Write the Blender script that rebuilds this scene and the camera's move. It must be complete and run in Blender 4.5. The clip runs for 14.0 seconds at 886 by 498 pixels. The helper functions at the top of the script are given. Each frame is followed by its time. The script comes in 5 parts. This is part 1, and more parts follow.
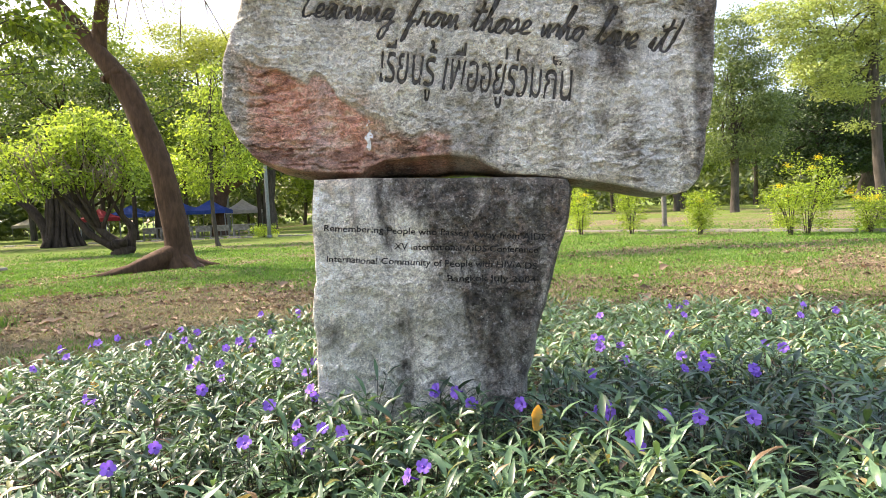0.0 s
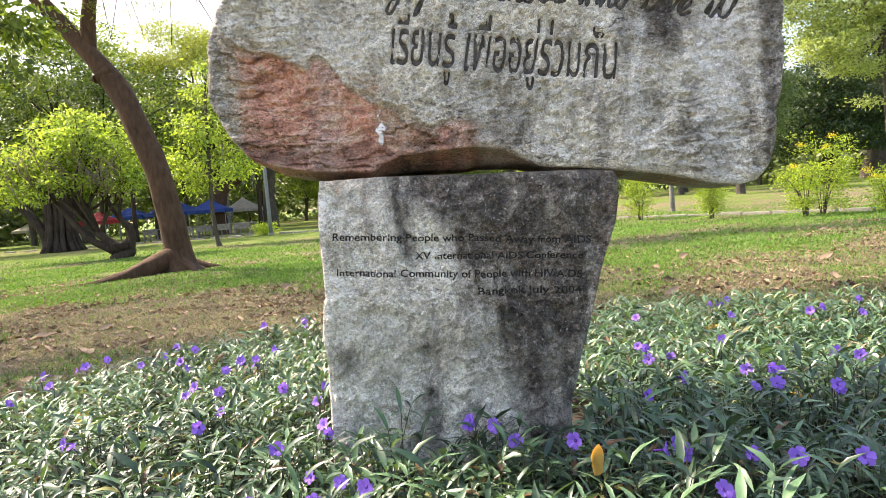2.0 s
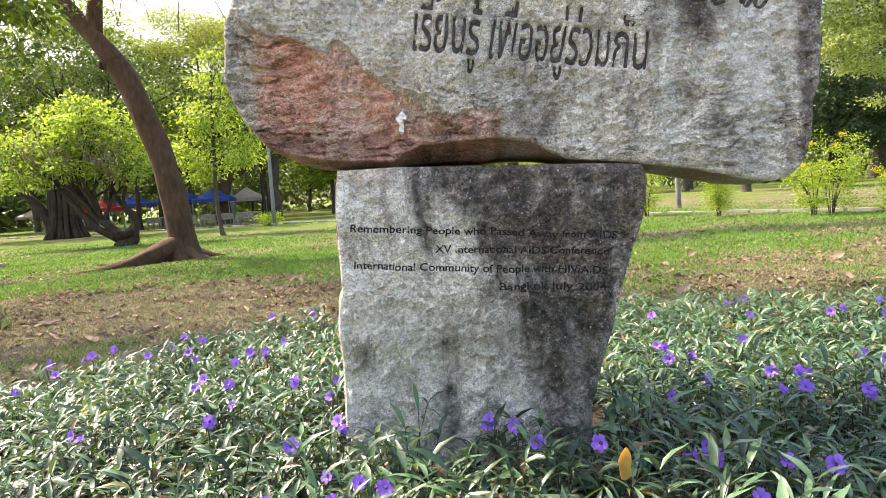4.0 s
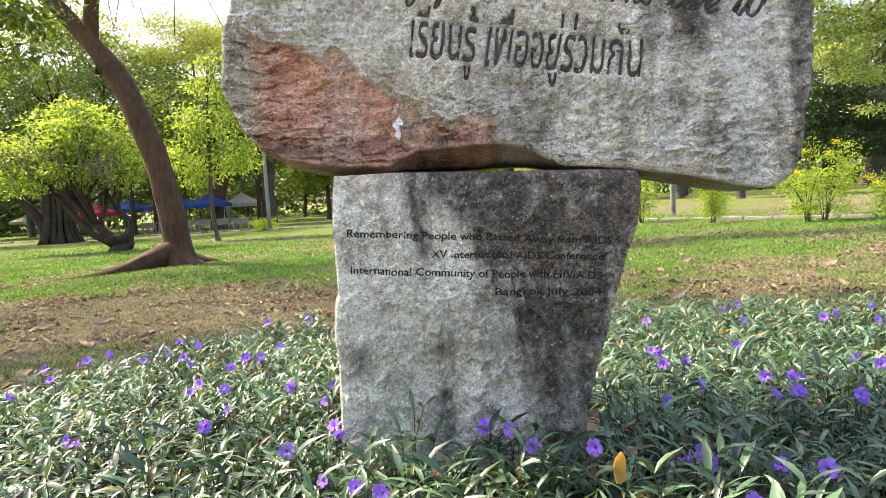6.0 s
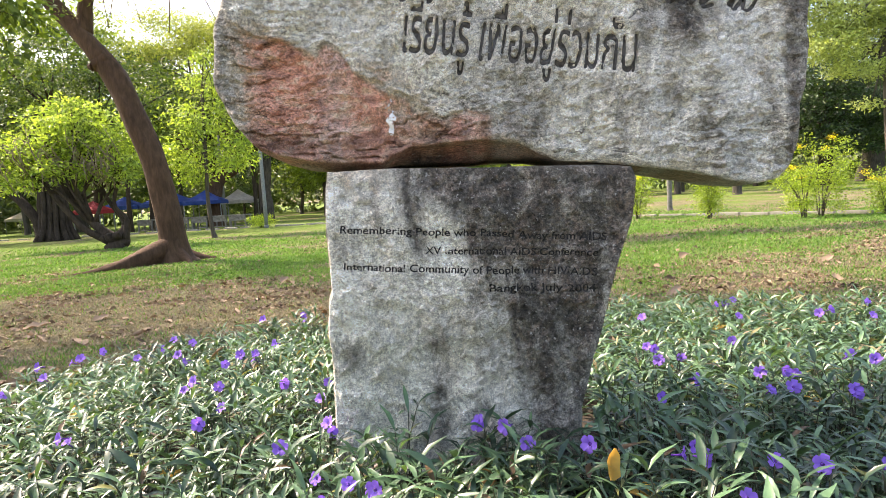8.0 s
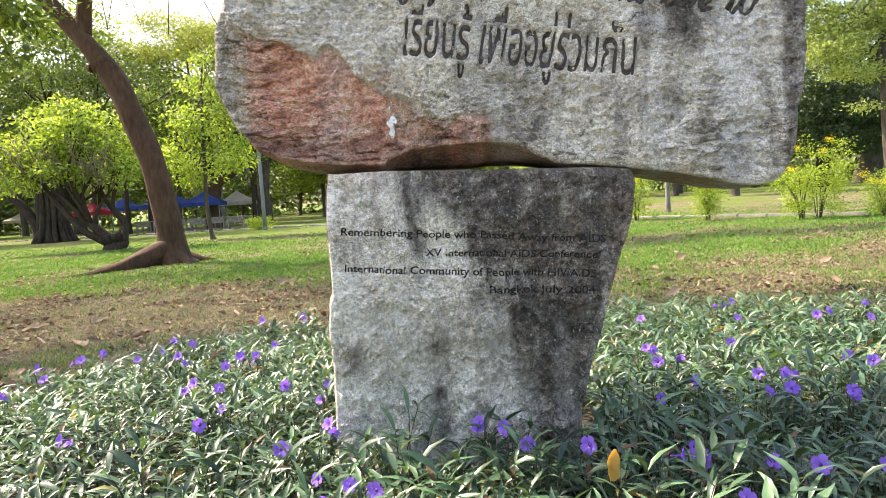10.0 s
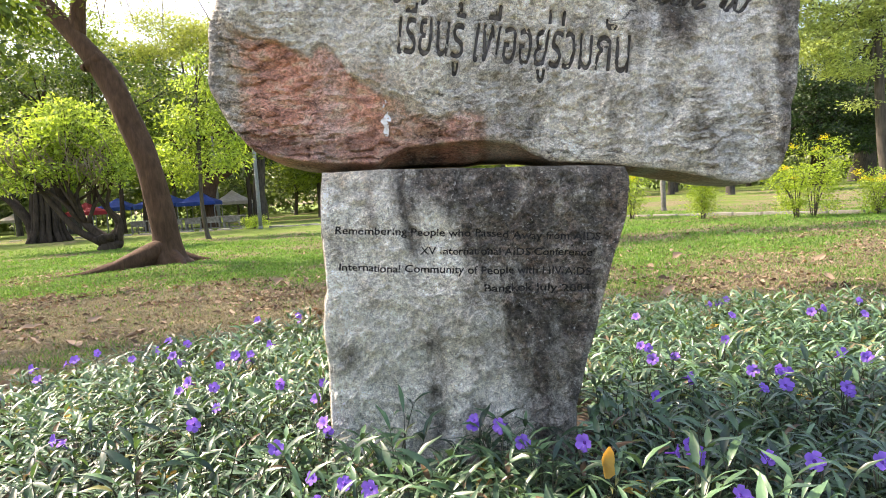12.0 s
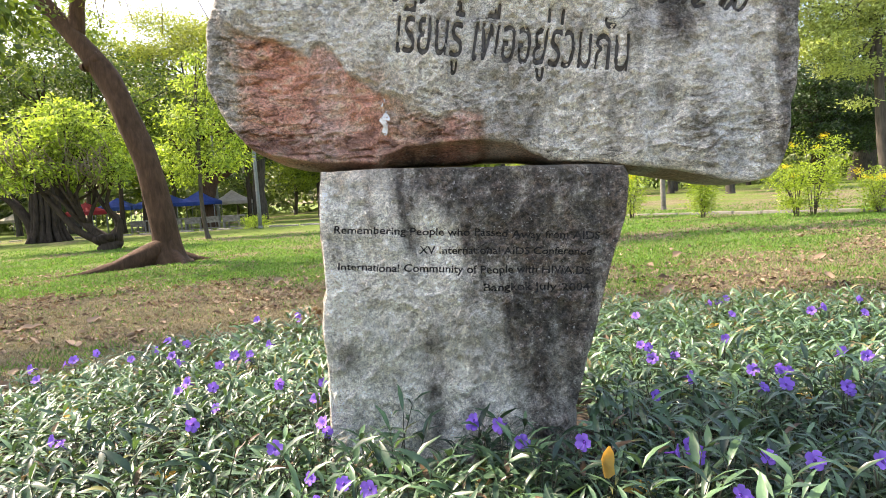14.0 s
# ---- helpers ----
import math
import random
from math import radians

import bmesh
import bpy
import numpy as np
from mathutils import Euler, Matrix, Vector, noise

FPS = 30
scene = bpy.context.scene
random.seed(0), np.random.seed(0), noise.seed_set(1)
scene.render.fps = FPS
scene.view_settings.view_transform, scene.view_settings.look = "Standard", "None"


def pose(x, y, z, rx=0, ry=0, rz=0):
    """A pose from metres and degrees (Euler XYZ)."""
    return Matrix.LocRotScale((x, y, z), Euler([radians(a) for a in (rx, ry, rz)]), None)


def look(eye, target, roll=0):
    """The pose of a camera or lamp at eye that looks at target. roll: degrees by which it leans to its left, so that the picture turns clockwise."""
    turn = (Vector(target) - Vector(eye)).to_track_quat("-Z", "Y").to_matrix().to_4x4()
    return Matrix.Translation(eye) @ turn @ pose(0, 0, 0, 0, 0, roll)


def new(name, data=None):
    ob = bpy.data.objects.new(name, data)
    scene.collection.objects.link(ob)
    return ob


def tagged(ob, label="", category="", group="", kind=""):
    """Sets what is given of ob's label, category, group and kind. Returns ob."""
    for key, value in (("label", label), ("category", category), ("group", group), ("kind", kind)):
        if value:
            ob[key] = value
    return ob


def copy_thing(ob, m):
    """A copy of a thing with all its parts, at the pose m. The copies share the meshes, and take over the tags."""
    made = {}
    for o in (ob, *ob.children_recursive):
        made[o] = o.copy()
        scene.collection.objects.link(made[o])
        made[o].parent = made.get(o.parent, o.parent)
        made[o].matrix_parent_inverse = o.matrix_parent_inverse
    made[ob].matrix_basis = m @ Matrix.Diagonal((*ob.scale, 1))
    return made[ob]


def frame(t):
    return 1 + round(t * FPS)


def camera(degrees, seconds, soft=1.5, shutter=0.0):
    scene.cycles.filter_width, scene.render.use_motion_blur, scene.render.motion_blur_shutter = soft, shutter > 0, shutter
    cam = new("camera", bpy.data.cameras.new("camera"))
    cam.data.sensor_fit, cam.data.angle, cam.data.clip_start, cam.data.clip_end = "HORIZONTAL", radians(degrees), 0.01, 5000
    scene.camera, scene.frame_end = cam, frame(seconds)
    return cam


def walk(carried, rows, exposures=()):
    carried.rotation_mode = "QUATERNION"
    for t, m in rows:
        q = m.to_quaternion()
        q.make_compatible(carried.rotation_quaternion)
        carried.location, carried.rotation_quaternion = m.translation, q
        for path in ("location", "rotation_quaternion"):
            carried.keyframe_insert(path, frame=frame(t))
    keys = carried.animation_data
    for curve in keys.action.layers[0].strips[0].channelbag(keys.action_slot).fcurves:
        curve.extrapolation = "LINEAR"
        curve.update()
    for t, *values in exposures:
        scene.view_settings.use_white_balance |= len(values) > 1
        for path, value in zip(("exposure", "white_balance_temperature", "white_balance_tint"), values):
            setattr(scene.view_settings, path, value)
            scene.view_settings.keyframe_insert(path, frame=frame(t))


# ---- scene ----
cam = camera(68.8, 14.0, soft=0.5)
PATH = [
    (0, (0.091, 0.067, 1.398), (0.036, 2.062, 1.273), -2.7),
    (0.5, (0.032, 0.229, 1.416), (-0.041, 2.226, 1.332), -3.8),
    (1, (-0.027, 0.38, 1.441), (-0.119, 2.374, 1.315), -3.5),
    (1.5, (-0.01, 0.483, 1.453), (-0.112, 2.474, 1.3), -3.7),
    (2, (-0.054, 0.614, 1.463), (-0.117, 2.607, 1.31), -4.6),
    (2.5, (-0.099, 0.682, 1.462), (-0.167, 2.674, 1.298), -3.7),
    (3, (-0.125, 0.709, 1.461), (-0.201, 2.701, 1.296), -3.7),
    (3.2, (-0.14, 0.717, 1.464), (-0.216, 2.708, 1.282), -3.8),
    (5.5, (-0.154, 0.694, 1.463), (-0.213, 2.687, 1.309), -3.3),
    (6, (-0.153, 0.693, 1.462), (-0.209, 2.686, 1.305), -3.5),
    (6.5, (-0.15, 0.697, 1.463), (-0.208, 2.69, 1.306), -3.4),
    (7, (-0.145, 0.703, 1.461), (-0.203, 2.696, 1.3), -3.6),
    (7.5, (-0.137, 0.708, 1.457), (-0.189, 2.7, 1.29), -3.7),
    (8, (-0.137, 0.71, 1.458), (-0.185, 2.702, 1.29), -3.6),
    (10.5, (-0.147, 0.692, 1.462), (-0.186, 2.685, 1.299), -3.6),
    (11, (-0.143, 0.693, 1.46), (-0.169, 2.686, 1.291), -3.5),
    (11.5, (-0.143, 0.69, 1.461), (-0.169, 2.683, 1.297), -3.5),
    (12, (-0.139, 0.697, 1.457), (-0.17, 2.69, 1.29), -3.7),
    (12.5, (-0.134, 0.698, 1.457), (-0.165, 2.691, 1.288), -3.7),
    (13, (-0.13, 0.699, 1.457), (-0.152, 2.691, 1.285), -3.7),
    (13.5, (-0.132, 0.699, 1.458), (-0.159, 2.692, 1.286), -3.7),
    (14, (-0.135, 0.705, 1.456), (-0.166, 2.698, 1.287), -3.8),
]
walk(cam, [(t, look(eye, target, roll)) for t, eye, target, roll in PATH], [(0.0, 1.93, 7500, 16), (1.5, 1.98, 7500, 16), (14.0, 2.0, 7500, 16)])

# ---------- world, sun, exposure ----------
SUN = Vector((-0.78, 0.39, 1.0)).normalized()
world = bpy.data.worlds.new("sky")
scene.world = world
world.use_nodes = True
wn = world.node_tree.nodes
sky = wn.new("ShaderNodeTexSky")
sky.sky_type, sky.sun_disc = "NISHITA", False
sky.sun_elevation = math.asin(SUN.z)
sky.sun_rotation = math.atan2(SUN.x, SUN.y)
sky.air_density, sky.dust_density = 1.0, 2.5
world.node_tree.links.new(sky.outputs[0], wn["Background"].inputs[0])
wn["Background"].inputs[1].default_value = 0.15
sun = new("sun", bpy.data.lights.new("sun", "SUN"))
sun.data.energy, sun.data.angle, sun.data.color = 2.9, radians(0.6), (1.0, 0.94, 0.84)
sun.matrix_world = look(SUN * 50, (0, 0, 0))


# ---------- noise ----------
def lattice(ix, iy, iz, seed):
    h = (ix * 374761393 + iy * 668265263 + iz * 2147483647 + seed * 974711) & 0xFFFFFFFF
    h = ((h ^ (h >> 13)) * 1274126177) & 0xFFFFFFFF
    return ((h ^ (h >> 16)) & 0xFFFF) / 65535.0


def vnoise(p, seed=0):
    """Value noise from -1 to 1 at the rows of p."""
    p = np.asarray(p, float)
    f = np.floor(p)
    i = f.astype(np.int64)
    w = p - f
    w = w * w * w * (w * (w * 6 - 15) + 10)
    out = 0
    for a in (0, 1):
        for b in (0, 1):
            for c in (0, 1):
                k = (w[:, 0] if a else 1 - w[:, 0]) * (w[:, 1] if b else 1 - w[:, 1]) * (w[:, 2] if c else 1 - w[:, 2])
                out = out + k * lattice(i[:, 0] + a, i[:, 1] + b, i[:, 2] + c, seed)
    return out * 2 - 1


def fbm(p, octaves=4, seed=0, gain=0.5):
    total, amp = 0, 1.0
    for o in range(octaves):
        total = total + amp * vnoise(np.asarray(p) * 2.03 ** o, seed + o * 7)
        amp *= gain
    return total


def ramp(x, a, b):
    t = np.clip((x - a) / (b - a), 0, 1)
    return t * t * (3 - 2 * t)


# ---------- mesh helpers ----------
def mesh_of(name, verts, faces, mats, smooth=False):
    me = bpy.data.meshes.new(name)
    verts = np.asarray(verts, np.float32)
    if isinstance(faces, np.ndarray):
        n, k = faces.shape
        me.vertices.add(len(verts))
        me.vertices.foreach_set("co", verts.ravel())
        me.loops.add(n * k)
        me.loops.foreach_set("vertex_index", faces.astype(np.int32).ravel())
        me.polygons.add(n)
        me.polygons.foreach_set("loop_start", np.arange(0, n * k, k, dtype=np.int32))
        me.update(calc_edges=True)
    else:
        me.from_pydata([tuple(map(float, v)) for v in verts], [], faces)
    for m in mats if isinstance(mats, (list, tuple)) else [mats]:
        me.materials.append(m)
    if smooth:
        me.polygons.foreach_set("use_smooth", np.ones(len(me.polygons), bool))
    me.update()
    return me


def put(name, me, parent=None, label="", at=None):
    ob = new(name, me)
    if parent is not None:
        ob.parent = parent
    if at is not None:
        ob.matrix_basis = at
    if label:
        ob["label"] = label
    return ob


def part(name, bm, material, parent, label=""):
    me = bpy.data.meshes.new(name)
    bm.to_mesh(me)
    bm.free()
    me.materials.append(material)
    return put(name, me, parent, label)


def box_bm(x0, x1, y0, y1, z0, z1, bevel=0.0):
    bm = bmesh.new()
    bmesh.ops.create_cube(bm, size=1)
    for v in bm.verts:
        v.co = Vector(((x0 + x1) / 2 + v.co.x * (x1 - x0), (y0 + y1) / 2 + v.co.y * (y1 - y0), (z0 + z1) / 2 + v.co.z * (z1 - z0)))
    if bevel:
        bmesh.ops.bevel(bm, geom=bm.edges[:], offset=bevel, segments=2, affect="EDGES")
    return bm


def tube(points, radii, sides=8, rough=0.0, seed=0):
    """Verts and faces of a tapered limb through points."""
    pts = [Vector(p) for p in points]
    verts, faces = [], []
    side = Vector((1, 0.13, 0.07)).normalized()
    for i, p in enumerate(pts):
        d = (pts[min(i + 1, len(pts) - 1)] - pts[max(i - 1, 0)]).normalized()
        a = (side - d * side.dot(d)).normalized()
        b = d.cross(a)
        for s in range(sides):
            t = 2 * math.pi * s / sides
            k = 1 + rough * noise.noise(Vector((math.cos(t) * 1.5 + seed, math.sin(t) * 1.5, p.length * 0.9)))
            verts.append(p + (a * math.cos(t) + b * math.sin(t)) * radii[i] * k)
    for i in range(len(pts) - 1):
        for s in range(sides):
            r = (s + 1) % sides
            faces.append((i * sides + s, i * sides + r, (i + 1) * sides + r, (i + 1) * sides + s))
    faces.append(tuple(range(sides - 1, -1, -1)))
    faces.append(tuple((len(pts) - 1) * sides + s for s in range(sides)))
    return verts, faces


def smooth_path(points, steps=4):
    """Catmull-Rom through (x, y, z, r) rows."""
    p = [np.array(q, float) for q in points]
    p = [2 * p[0] - p[1]] + p + [2 * p[-1] - p[-2]]
    out = []
    for i in range(1, len(p) - 2):
        for s in range(steps):
            t = s / steps
            out.append(0.5 * (2 * p[i] + (p[i + 1] - p[i - 1]) * t + (2 * p[i - 1] - 5 * p[i] + 4 * p[i + 1] - p[i + 2]) * t * t
                              + (3 * p[i] - p[i - 1] - 3 * p[i + 1] + p[i + 2]) * t ** 3))
    out.append(p[-2])
    return [tuple(q[:3]) for q in out], [max(0.004, float(q[3])) for q in out]


def limb_mesh(name, rows, mat, sides=8, rough=0.0, steps=4, seed=0):
    pts, rad = smooth_path(rows, steps)
    v, f = tube(pts, rad, sides, rough, seed)
    return mesh_of(name, [tuple(q) for q in v], f, mat, True)


def leaf_arrays(centres, dirs, length, width, rng, fold=0.18):
    """One folded, pointed leaf of two triangles at each centre."""
    n = len(centres)
    d = dirs / np.linalg.norm(dirs, axis=1, keepdims=True)
    r = rng.normal(size=(n, 3))
    s = np.cross(d, r)
    s /= np.linalg.norm(s, axis=1, keepdims=True) + 1e-9
    up = np.cross(s, d)
    L = length * rng.uniform(0.7, 1.25, (n, 1))
    W = width * rng.uniform(0.7, 1.25, (n, 1))
    base = centres - d * L * 0.5
    tip = centres + d * L * 0.5 - up * L * 0.1
    mid = centres - d * L * 0.05
    a = mid + s * W * 0.5 + up * W * fold
    b = mid - s * W * 0.5 + up * W * fold
    verts = np.stack([base, a, tip, b], 1).reshape(-1, 3)
    i = np.arange(n) * 4
    faces = np.concatenate([np.stack([i, i + 1, i + 2], 1), np.stack([i, i + 2, i + 3], 1)])
    return verts, faces


# ---------- materials ----------
class Nodes:
    def __init__(self, name):
        self.mat = bpy.data.materials.new(name)
        self.mat.use_nodes = True
        self.tree = self.mat.node_tree
        self.bsdf = self.tree.nodes["Principled BSDF"]
        self.out = self.tree.nodes["Material Output"]

    def node(self, kind):
        return self.tree.nodes.new(kind)

    def link(self, a, b):
        self.tree.links.new(a, b)

    def coords(self, scale=(1, 1, 1), kind="Object"):
        c = self.node("ShaderNodeTexCoord")
        m = self.node("ShaderNodeMapping")
        m.inputs["Scale"].default_value = scale
        self.link(c.outputs[kind], m.inputs[0])
        return m.outputs[0]

    def noise(self, scale, detail=4, rough=0.55, vec=None, dist=0.0):
        n = self.node("ShaderNodeTexNoise")
        n.inputs["Scale"].default_value, n.inputs["Detail"].default_value = scale, detail
        n.inputs["Roughness"].default_value, n.inputs["Distortion"].default_value = rough, dist
        if vec is not None:
            self.link(vec, n.inputs["Vector"])
        return n.outputs["Fac"]

    def ramp(self, fac, *stops):
        r = self.node("ShaderNodeValToRGB")
        e = r.color_ramp.elements
        while len(e) < len(stops):
            e.new(0.5)
        for k, (p, c) in zip(e, stops):
            k.position, k.color = p, (*c, 1) if len(c) == 3 else c
        self.link(fac, r.inputs[0])
        return r.outputs[0]

    def mix(self, fac, a, b, mode="MIX"):
        m = self.node("ShaderNodeMix")
        m.data_type, m.blend_type = "RGBA", mode
        for v, s in ((fac, m.inputs[0]), (a, m.inputs[6]), (b, m.inputs[7])):
            if isinstance(v, (int, float)):
                s.default_value = v
            elif isinstance(v, tuple):
                s.default_value = (*v, 1)
            else:
                self.link(v, s)
        return m.outputs[2]

    def math(self, op, a, b=0.0):
        m = self.node("ShaderNodeMath")
        m.operation = op
        for v, s in ((a, m.inputs[0]), (b, m.inputs[1])):
            if isinstance(v, (int, float)):
                s.default_value = v
            else:
                self.link(v, s)
        return m.outputs[0]

    def attr(self, name, output="Color"):
        a = self.node("ShaderNodeAttribute")
        a.attribute_name = name
        return a.outputs[output]

    def bump(self, height, strength=0.5, distance=0.01):
        b = self.node("ShaderNodeBump")
        b.inputs["Strength"].default_value, b.inputs["Distance"].default_value = strength, distance
        self.link(height, b.inputs["Height"])
        self.link(b.outputs[0], self.bsdf.inputs["Normal"])

    def done(self, colour=None, rough=0.8, metal=0.0, spec=0.5):
        if isinstance(colour, tuple):
            self.bsdf.inputs["Base Color"].default_value = (*colour, 1)
        elif colour is not None:
            self.link(colour, self.bsdf.inputs["Base Color"])
        if isinstance(rough, (int, float)):
            self.bsdf.inputs["Roughness"].default_value = rough
        else:
            self.link(rough, self.bsdf.inputs["Roughness"])
        self.bsdf.inputs["Metallic"].default_value = metal
        self.bsdf.inputs["Specular IOR Level"].default_value = spec
        return self.mat


def leaf_material(name, dark, light, rough=0.45, through_light=0.42, tint=(1.25, 1.25, 0.55), spec=0.5, vein=0.0, dead=0.0):
    n = Nodes(name)
    rnd = n.node("ShaderNodeNewGeometry").outputs["Random Per Island"]
    obj = n.node("ShaderNodeObjectInfo").outputs["Random"]
    both = n.math("ADD", n.math("MULTIPLY", rnd, 0.75), n.math("MULTIPLY", obj, 0.25))
    col = n.ramp(both, (0.12, tuple(0.7 * c for c in dark)), (0.5, tuple((a + b) / 2 for a, b in zip(dark, light))), (0.86, light))
    patch = n.noise(0.6 if vein == 0 else 20, 3, vec=n.coords())
    col = n.mix(0.25, col, n.ramp(patch, (0.3, tuple(0.35 * c for c in dark)), (0.7, light)), "MIX")
    if dead:
        col = n.mix(n.ramp(n.math("FRACT", n.math("MULTIPLY", rnd, 37.0)), (1 - dead - 0.01, (0, 0, 0)), (1 - dead, (1, 1, 1))), col, n.ramp(rnd, (0.2, (0.25, 0.25, 0.09)), (0.6, (0.30, 0.225, 0.12)), (0.9, (0.12, 0.075, 0.04))))
    n.done(col, rough, spec=spec)
    tr = n.node("ShaderNodeBsdfTranslucent")
    n.link(n.mix(1.0, col, tint, "MULTIPLY"), tr.inputs[0])
    mx = n.node("ShaderNodeMixShader")
    mx.inputs[0].default_value = through_light
    n.link(n.bsdf.outputs[0], mx.inputs[1])
    n.link(tr.outputs[0], mx.inputs[2])
    n.link(mx.outputs[0], n.out.inputs[0])
    return n.mat


def stone_material(name, bedded):
    """Weathered sandstone; bedded stone shows cracks along its layers."""
    n = Nodes(name)
    v = n.coords()
    sep = n.node("ShaderNodeSeparateColor")
    n.link(n.attr("mineral_shade"), sep.inputs[0])
    grain = n.noise(80, 6, 0.75, n.coords((0.85, 1, 1.2)), 0.4)
    speck = n.noise(190, 3, 0.65, v)
    blot = n.noise(5.5, 6, 0.62, n.coords((1, 1, 0.6)), 0.6)
    fine = n.noise(38, 6, 0.72, v)
    ripple = n.noise(21, 5, 0.65, n.coords((0.6, 1, 1.5) if bedded else (1, 1, 1)), 0.8)
    streak = n.noise(7, 6, 0.66, n.coords((1.9, 1, 0.28)), 0.3)
    col = n.ramp(blot, (0.32, (0.50, 0.45, 0.375)), (0.5, (0.77, 0.71, 0.60)), (0.66, (0.89, 0.835, 0.725)))
    col = n.mix(0.42, col, n.ramp(fine, (0.36, (0.30, 0.29, 0.28)), (0.47, (0.97, 0.97, 0.96)), (0.60, (1.35, 1.35, 1.33))), "MULTIPLY")
    col = n.mix(0.38, col, n.ramp(ripple, (0.36, (0.38, 0.375, 0.37)), (0.48, (1.1, 1.1, 1.1))), "MULTIPLY")
    col = n.mix(0.30, col, n.ramp(streak, (0.36, (0.34, 0.33, 0.32)), (0.48, (0.95, 0.95, 0.95)), (0.62, (1.25, 1.25, 1.25))), "MULTIPLY")
    red = n.ramp(n.noise(9, 5, 0.6, n.coords((1, 1, 1.8)), 0.4), (0.34, (0.46, 0.20, 0.14)), (0.5, (0.85, 0.40, 0.275)), (0.64, (0.90, 0.60, 0.42)))
    tan = n.ramp(fine, (0.38, (0.34, 0.235, 0.15)), (0.58, (0.66, 0.48, 0.32)))
    edge = n.math("ADD", sep.outputs[0], n.math("MULTIPLY", n.math("SUBTRACT", fine, 0.5), 0.45))
    col = n.mix(n.math("MULTIPLY", n.ramp(edge, (0.22, (0, 0, 0)), (0.60, (1, 1, 1))), 0.93), col, n.mix(n.ramp(edge, (0.42, (0, 0, 0)), (0.75, (1, 1, 1))), tan, red))
    pale = n.math("MULTIPLY", sep.outputs[1], n.ramp(n.noise(24, 5, 0.7, n.coords((2.2, 1, 0.7))), (0.32, (0.25, 0.25, 0.25)), (0.52, (1, 1, 1))))
    col = n.mix(pale, col, (0.76, 0.725, 0.65))
    # black crust in blotches and runs, with grey and rusty places showing through
    crust = n.noise(7, 9, 0.76, n.coords((1.25, 1, 0.75)), 0.6)
    # the same dark channel also holds shade painted on undersides and sides
    grime_and_shade = n.math("MULTIPLY", sep.outputs[2], n.ramp(crust, (0.40, (1, 1, 1)), (0.54, (0.90, 0.90, 0.90)), (0.66, (0.45, 0.45, 0.45))))
    rust = n.ramp(n.noise(8, 4, 0.6, n.coords((1, 1, 0.5)), 0.5), (0.42, (0.068, 0.057, 0.048)), (0.60, (0.21, 0.145, 0.108)))
    col = n.mix(grime_and_shade, col, n.mix(n.ramp(fine, (0.40, (0, 0, 0)), (0.62, (0.9, 0.9, 0.9))), (0.02, 0.017, 0.015), rust))
    # pale lichen dots that sit on the crust
    dots = n.math("MULTIPLY", n.ramp(sep.outputs[2], (0.35, (0, 0, 0)), (0.8, (1, 1, 1))), n.ramp(n.noise(60, 3, 0.5, v, 0.3), (0.635, (0, 0, 0)), (0.68, (0.85, 0.85, 0.85))))
    col = n.mix(dots, col, (0.42, 0.40, 0.36))
    # hairline cracks along the bedding
    vein = n.noise(5.5, 5, 0.6, n.coords((0.75, 1, 2.3)), 0.9)
    line = n.ramp(n.math("ABSOLUTE", n.math("SUBTRACT", vein, 0.5)), (0.0, (1, 1, 1)), (0.010, (0, 0, 0)))
    where = n.ramp(n.noise(3.1, 3, 0.5, v), (0.46, (0, 0, 0)), (0.58, (0.85, 0.85, 0.85) if bedded else (0.0, 0.0, 0.0)))
    crack = n.math("MULTIPLY", line, where)
    col = n.mix(crack, col, (0.03, 0.022, 0.018))
    # grain lows, the bump's pits, are darkened so colour carries relief shading
    col = n.mix(0.68, col, n.ramp(grain, (0.37, (0.34, 0.34, 0.34)), (0.48, (1.02, 1.02, 1.02)), (0.60, (1.5, 1.5, 1.5))), "MULTIPLY")
    col = n.mix(0.55, col, n.ramp(speck, (0.40, (0.45, 0.45, 0.45)), (0.5, (1.05, 1.05, 1.05)), (0.60, (1.5, 1.5, 1.5))), "MULTIPLY")
    relief = n.math("ADD", n.math("MULTIPLY", fine, 0.7), n.math("ADD", n.math("MULTIPLY", grain, 0.55), n.math("MULTIPLY", ripple, 0.9)))
    relief = n.math("SUBTRACT", relief, n.math("MULTIPLY", crack, 0.5))
    n.bump(relief, 1.0, 0.026)
    return n.done(col, 0.9, spec=0.2)


def bark_material(name, dark, light, stretch=0.25, scale=9):
    n = Nodes(name)
    v = n.coords((1, 1, stretch))
    a = n.noise(scale, 6, 0.65, v, 0.5)
    b = n.noise(1.3, 3, 0.5, n.coords())
    col = n.mix(0.3, n.ramp(a, (0.3, dark), (0.7, light)), n.ramp(b, (0.35, dark), (0.65, light)))
    n.bump(a, 0.7, 0.03)
    return n.done(col, 0.9, spec=0.2)


